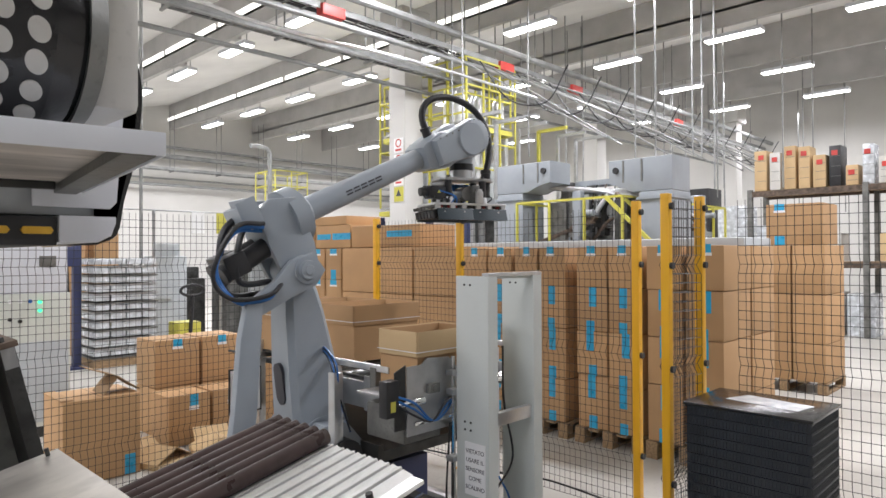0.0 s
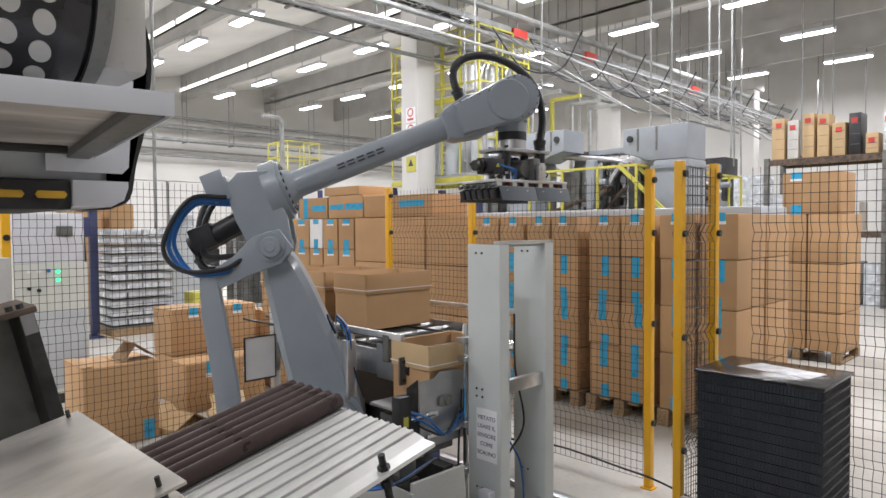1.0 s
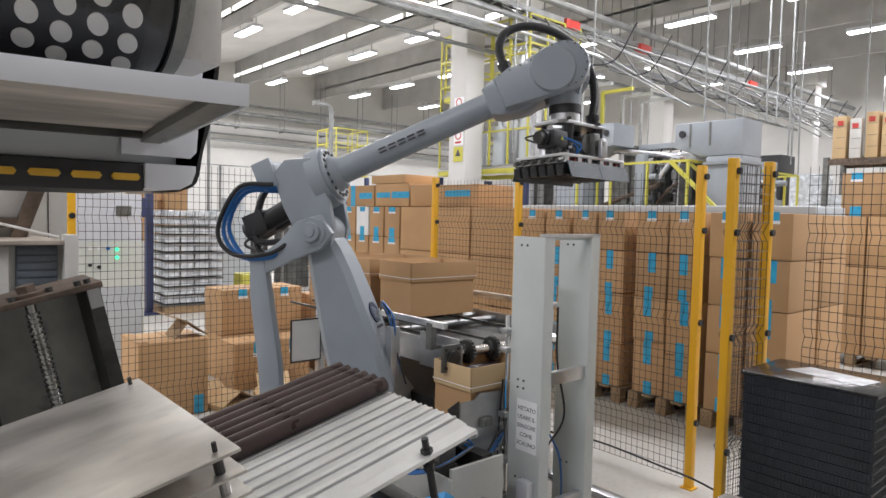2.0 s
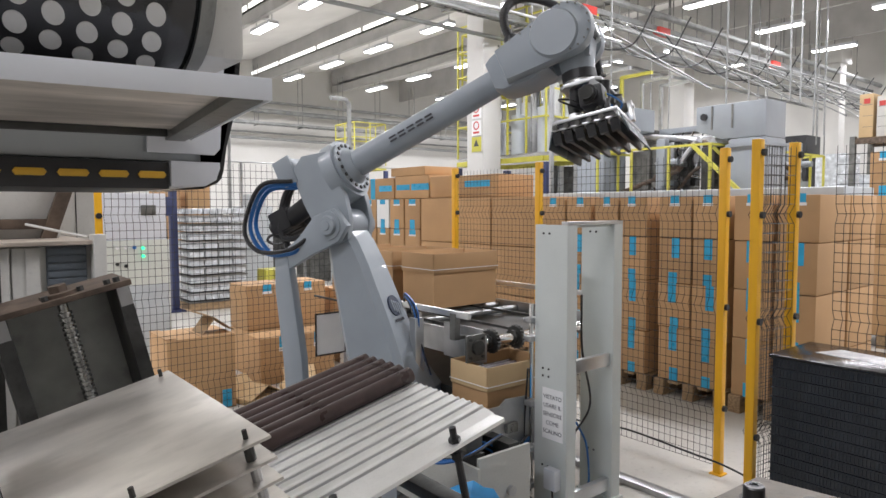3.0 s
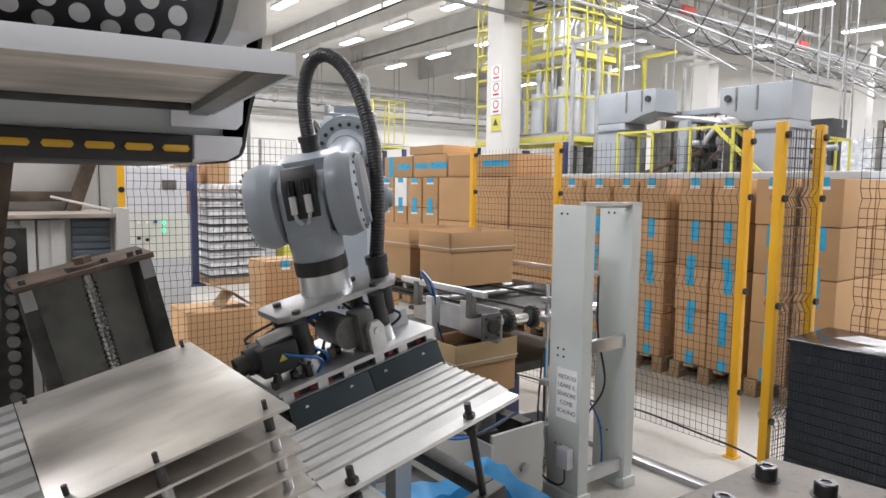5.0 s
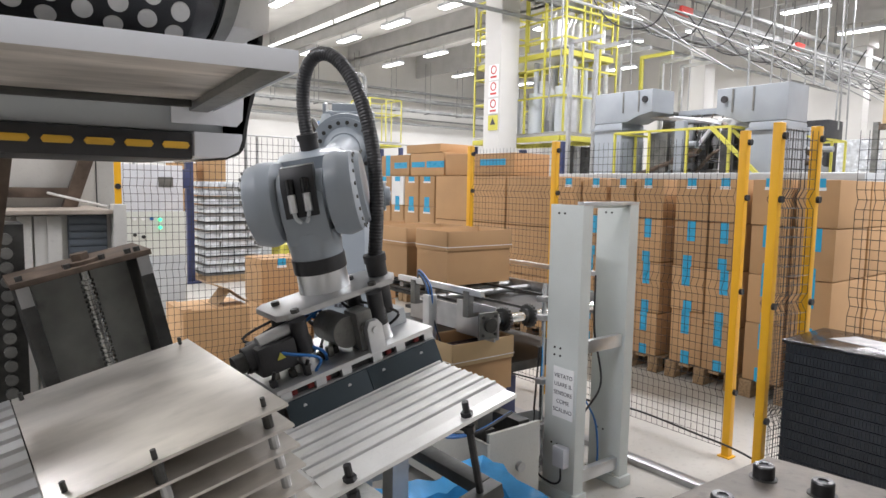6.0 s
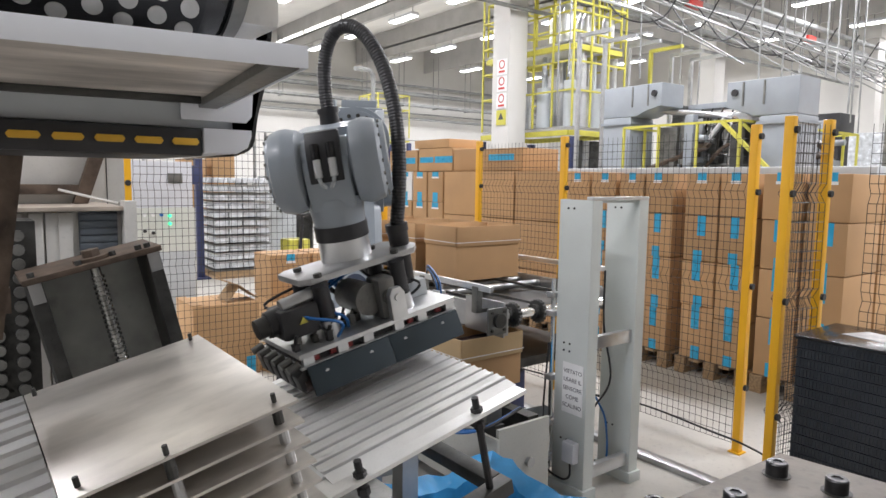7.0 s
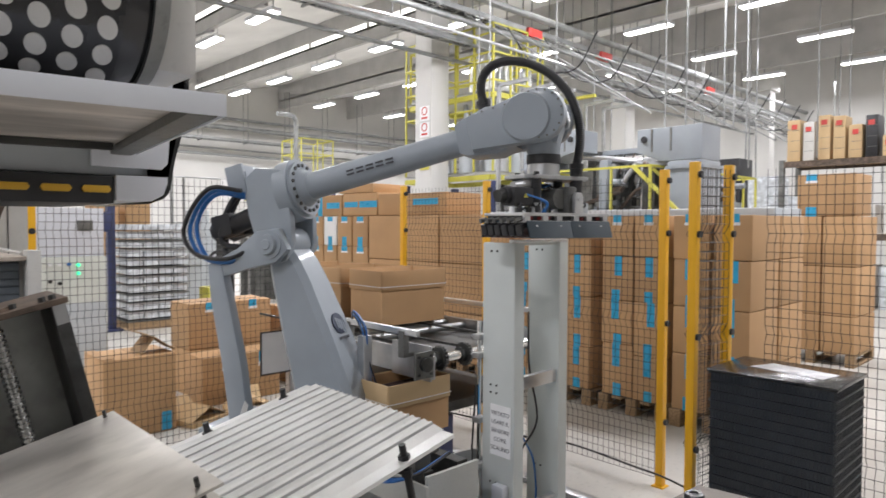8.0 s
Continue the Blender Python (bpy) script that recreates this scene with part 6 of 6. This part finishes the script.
for k in range(15):
    y = -3.4 + 0.58 * k
    for z in (0.0, 1.53, 3.08):
        if random.random() < 0.12:
            continue
        h = random.uniform(0.5, 0.95)
        c = random.choice((CARDL, FILM, FILM, OFFWHITE, BLACK, OFFWHITE))
        bm = B()
        if z > 3:
            for j in range(2):
                bm = B()
                y0, h2 = y + 0.28 * j, random.uniform(0.4, 0.95)
                box(bm, 15.35, 15.75 + random.uniform(0, 0.1), y0, y0 + random.uniform(0.2, 0.26), z + 0.004, z + h2, bev=0.012)
                o = solid("wrapped_load", bm, random.choice((CARDL, FILM, FILM, OFFWHITE, OFFWHITE, BLACK)), "small wrapped load with a red label stored on the rack", "goods", "rack loads")
                bm = B()
                box(bm, 15.33, 15.349, y0 + 0.06, y0 + 0.17, z + h2 - 0.2, z + h2 - 0.1)
                part("label", bm, RED, o, "red label")
                for i in range(3):
                    bm = B()
                    box(bm, 15.345, 15.3495, y0 + 0.01, y0 + 0.19, z + h2 * (i + 1) / 4 - 0.008, z + h2 * (i + 1) / 4)
                    part("seam", bm, GREASE, o)
            continue
        box(bm, 15.35, 16.05, y + random.uniform(0, 0.02), y + 0.5, z + 0.004, z + h, bev=0.012)
        solid("wrapped_load", bm, c, "small wrapped load stored on the rack", "goods", "rack loads")
for k in range(4):
    bm = B()
    box(bm, 16.9, 17.7, 6.0 + 0.9 * k, 6.7 + 0.9 * k, 0, 2.9 + 0.5 * (k % 2), bev=0.03)
    solid("wrapped_pallet", bm, (FILM, BLACK, CARDL, FILM)[k], "tall wrapped pallet load beside the pillars", "goods", "tall loads")
# goods and pallets seen past the carton group
for k in range(3):
    pallet(10.2, 11.1, -0.6 + 0.95 * k - 0.5, 0.2 + 0.95 * k - 0.5)
    carton(10.25, 11.05, -1.05 + 0.95 * k, -0.35 + 0.95 * k, 0.145, 0.7, [(0.5, 0.6, 0.5, 0.1)], CARDL, group="low loads", label="low pale carton load on a pallet")
for k in range(3):
    bm = B()
    box(bm, 13.0, 13.8, 0.2 + 0.5 * k, 0.62 + 0.5 * k, 0, 1.7, bev=0.04)
    solid("dark_roll_cage", bm, NAVY, "dark blue covered trolley in the distance", "trolley", "dark trolleys")

# machinery behind the left fence
random.seed(61)
for k in range(9):
    x = 4.6 + 0.75 * k
    bm = B()
    h = random.uniform(0.9, 1.9)
    y = 12.5 + random.uniform(0, 2)
    box(bm, x, x + 0.6, y, y + 0.7, 0, h, bev=0.03)
    box(bm, x - 0.05, x + 0.3, y - 0.08, y, h * 0.5, h * 0.8, bev=0.01)
    box(bm, x + 0.1, x + 0.5, y + 0.1, y + 0.5, h, h + 0.25, bev=0.02)
    solid("press_unit", bm, (GREASE, GREYP, DARKM)[k % 3], "grey machine unit beyond the fence", "machine", "units beyond the fence")
for k in range(4):
    pipe([(3.6 + 1.3 * k, 12.2, 0.1), (3.6 + 1.3 * k, 12.2, 2.55), (4.9 + 1.3 * k, 12.2, 2.55), (4.9 + 1.3 * k, 12.2, 0.1)], 0.03, STEEL, "galvanised pipe frame beyond the fence", False)
for k in range(4):
    bm = B()
    box(bm, 5.6 + 0.5 * k, 5.85 + 0.5 * k, 12.15, 12.172, 2.14, 2.54)
    solid("wall_sign", bm, (PAPER, LEMON, GREYP, RED)[k], "small coloured sign on the pipe frame", "sign", "frame signs")

# ---- what moves ----
ARM = [(0.0, -6.3, -7.1, 24.4), (0.5, -26.3, -13.9, 22.5), (1.0, -37.9, -17.5, 21.2), (1.5, -46.8, -17.0, 22.0), (1.8, -50.0, -17.2, 22.8), (2.8, -57.8, -17.6, 25.7), (3.0, -61.1, -17.0, 25.5),
       (3.5, -79.5, -15.3, 17.7), (4.0, -107.8, -16.7, 3.4), (4.2, -118.5, -11.5, -4.2), (4.5, -124.6, -9.6, -7.9), (4.8, -124.3, -9.8, -9.3), (5.2, -124.2, -9.9, -9.6), (6.0, -124.2, -9.9, -9.6), (6.5, -124.5, -9.6, -8.3),
       (7.0, -122.8, -9.5, -6.4), (7.3, -111.5, -10.5, -2.2), (7.5, -94.6, -17.5, 2.9), (8.0, -62.2, -19.1, 13.5)]
# gripper: seconds, turn, rise of its far end, lean
GRIP = [(0.0, -20, 0, 0), (0.5, -13, 0, 0), (1.0, -8, 0, 0), (1.5, -2, 0, 0), (1.9, 2, 0, -2), (2.8, 22, -4, -11), (3.0, 24, -5, -11), (3.5, 4, -2, -4), (3.8, 3, 3, -1), (4.0, 5, 7, 0), (4.2, 0, 12, 0), (4.5, 0, 13, 0),
        (6.5, 0, 13, 0), (7.0, 0, 12, 0), (7.5, -3, 5, 0), (8.0, -10, 0, 0)]


def eased(rows, t):
    """Smooth values between rows, with no overshoot."""
    n = len(rows)
    k = max(i for i in range(n) if rows[i][0] <= t + 1e-9)
    if k == n - 1:
        return rows[-1][1:]
    t0, t1 = rows[k][0], rows[k + 1][0]
    u = (t - t0) / (t1 - t0)
    out = []
    for c in range(1, len(rows[0])):
        def slope(i):
            if i == 0 or i == n - 1:
                return 0.0
            a = (rows[i][c] - rows[i - 1][c]) / (rows[i][0] - rows[i - 1][0])
            b = (rows[i + 1][c] - rows[i][c]) / (rows[i + 1][0] - rows[i][0])
            return 0.0 if a * b <= 0 else 2 * a * b / (a + b)
        a, b, h = rows[k][c], rows[k + 1][c], t1 - t0
        sa = slope(k) if k else (b - a) / h
        sb = slope(k + 1) if k + 1 < n - 1 else (b - a) / h
        out.append((2 * u ** 3 - 3 * u ** 2 + 1) * a + (u ** 3 - 2 * u ** 2 + u) * h * sa + (-2 * u ** 3 + 3 * u ** 2) * b + (u ** 3 - u ** 2) * h * sb)
    return out


def arm_poses(t):
    az, a2, a3 = eased(ARM, t)
    gy, gt, gl = eased(GRIP, t)
    Rz = pose(0, 0, 0, 0, 0, az)
    j2 = Rz @ Vector((U2, 0, Z2))
    lo = Matrix.Translation(j2) @ Rz @ pose(0, 0, 0, 0, a2, 0)
    j3 = lo @ Vector((0, 0, L1))
    fo = Matrix.Translation(j3) @ Rz @ pose(0, 0, 0, 0, -a3, 0)
    lev = fo.to_3x3() @ Vector((LEV * math.cos(LA), -0.173, LEV * math.sin(LA)))
    crank = Rz @ Vector((U2 - 0.56, -0.173, Z2 - 0.04))
    up = (j3 + lev - crank).normalized()
    yr = (up.cross(Rz.to_3x3() @ Vector((1, 0, 0)))).normalized()
    ro = Matrix.Translation(j3 + lev - L1 * up) @ Matrix((yr.cross(up), yr, up)).transposed().to_4x4()
    c = fo @ Vector((L2, 0, HF))
    gr = Matrix.Translation(c) @ pose(0, 0, 0, 0, -gt, gy) @ pose(0, 0, 0, gl, 0, 0)
    zt = gr.to_3x3() @ Vector((0, 0, 1))
    fx, fy, fz = (fo.to_3x3() @ Vector(v) for v in ((1, 0, 0), (0, 1, 0), (0, 0, 1)))
    yw = zt.cross(fx).normalized()
    wr = Matrix.Translation(c) @ Matrix((yw.cross(zt), yw, zt)).transposed().to_4x4()
    roll = math.degrees(math.atan2(yw.dot(fz), yw.dot(fy)))
    ne = fo @ pose(0, 0, HF, roll, 0, 0) @ pose(0, 0, -HF)
    return Rz, lo, ro, fo, wr, gr, ne


def hose_poses(ne, gr):
    """Stiff pieces along a hanging loop of one length between the two sockets."""
    a, b = ne @ Vector((L2 - 0.286, 0, HF + 0.17)), gr @ Vector((0.17, -0.06, -0.235))
    ua, ub = ne.to_3x3() @ Vector((-0.1, 0, 1)), gr.to_3x3() @ Vector((0.3, -0.05, 1))

    def loop(h):
        p, q, out = a + 0.85 * h * ua, b + 1.25 * h * ub, []
        for i in range(161):
            u = i / 160
            out.append((1 - u) ** 3 * a + 3 * u * (1 - u) ** 2 * p + 3 * u * u * (1 - u) * q + u ** 3 * b)
        return out, sum((m - n).length for m, n in zip(out, out[1:]))
    lo, hi = 0.05, 1.2
    for _ in range(24):
        mid = (lo + hi) / 2
        lo, hi = (mid, hi) if loop(mid)[1] < HOSE_LEN else (lo, mid)
    pts, total = loop(lo)
    cum = [0.0]
    for m, n in zip(pts, pts[1:]):
        cum.append(cum[-1] + (n - m).length)

    def at(d):
        k = max(i for i in range(len(cum) - 1) if cum[i] <= d + 1e-9)
        return pts[k].lerp(pts[k + 1], (d - cum[k]) / max(1e-9, cum[k + 1] - cum[k]))
    side, out = (b - a).cross(Vector((0, 0, 1))).normalized(), []
    for k in range(HOSE_N):
        p, q = at(total * k / HOSE_N), at(total * (k + 1) / HOSE_N * 0.99999)
        x = (q - p).normalized()
        z = x.cross(side).normalized()
        out.append(Matrix.Translation((p + q) / 2) @ Matrix((x, z.cross(x), z)).transposed().to_4x4())
    return out


def motions():
    times = [round(0.1 * k, 1) for k in range(81)]
    rows = [(t, arm_poses(t)) for t in times]
    for i, ob in enumerate((carousel, lower, rod, fore, wrist, grip, neck)):
        walk(ob, [(t, p[i]) for t, p in rows])
    loops = [(t, hose_poses(p[6], p[5])) for t, p in rows]
    for k, ob in enumerate(hose_pieces):
        walk(ob, [(t, m[k]) for t, m in loops])
    # tubes: still on the ribs, then carried by the gripper
    base = Matrix.Translation(RB)
    take = 5.0
    for k, ob in enumerate(tubes):
        rest = TO @ pose(-0.275, TUBE_Y[k], 0.0258 + 0.009)
        hold = (base @ arm_poses(take)[5]).inverted() @ rest
        held = pose(GX, GY - 0.1325 + 0.053 * k, -LT + 0.012)
        out = []
        for t in times:
            g = base @ arm_poses(t)[5]
            if t <= take:
                out.append((t, rest))
            else:
                f = min(1.0, (t - take) / 0.5)
                out.append((t, g @ Matrix.Translation(hold.translation.lerp(held.translation, f)) @ hold.to_quaternion().slerp(held.to_quaternion(), f).to_matrix().to_4x4()))
        walk(ob, out)
    # the plates step down, along the lift screw
    n = (TO.to_3x3() @ Vector((0, 0, 1)))
    walk(stack, [(t, Matrix.Translation(n * d) @ PO) for t, d in ((0.0, -0.02), (1.0, -0.02), (2.0, -0.01), (2.8, 0.0), (7.1, 0.0), (7.3, -0.012), (7.5, -0.03), (8.0, -0.06))])
    # the part-filled carton is pushed along its shuttle
    drop = [(0.0, -0.4, 0.5), (0.5, -0.4, 0.37), (1.0, -0.4, 0.26), (1.5, -0.4, 0.17), (2.0, -0.4, 0.09), (2.8, -0.395, 0.04), (3.0, -0.34, 0.03), (3.5, -0.2, 0.01), (4.0, -0.08, 0.0), (4.5, 0.0, 0.0), (8.0, 0.0, 0.0)]
    walk(moving_box, [(t, pose(2.21 - dy * 0.36, 2.75 + dy * 0.72, 0.475 + dz)) for t, dy, dz in drop])
    sink = [(t, dz) for t, dy, dz in drop if t < 2.9] + [(3.3, -0.08), (4.0, -0.2), (8.0, -0.2)]
    walk(lifter, [(t, pose(2.2, 2.466, 0.475 + dz)) for t, dz in sink])


motions()
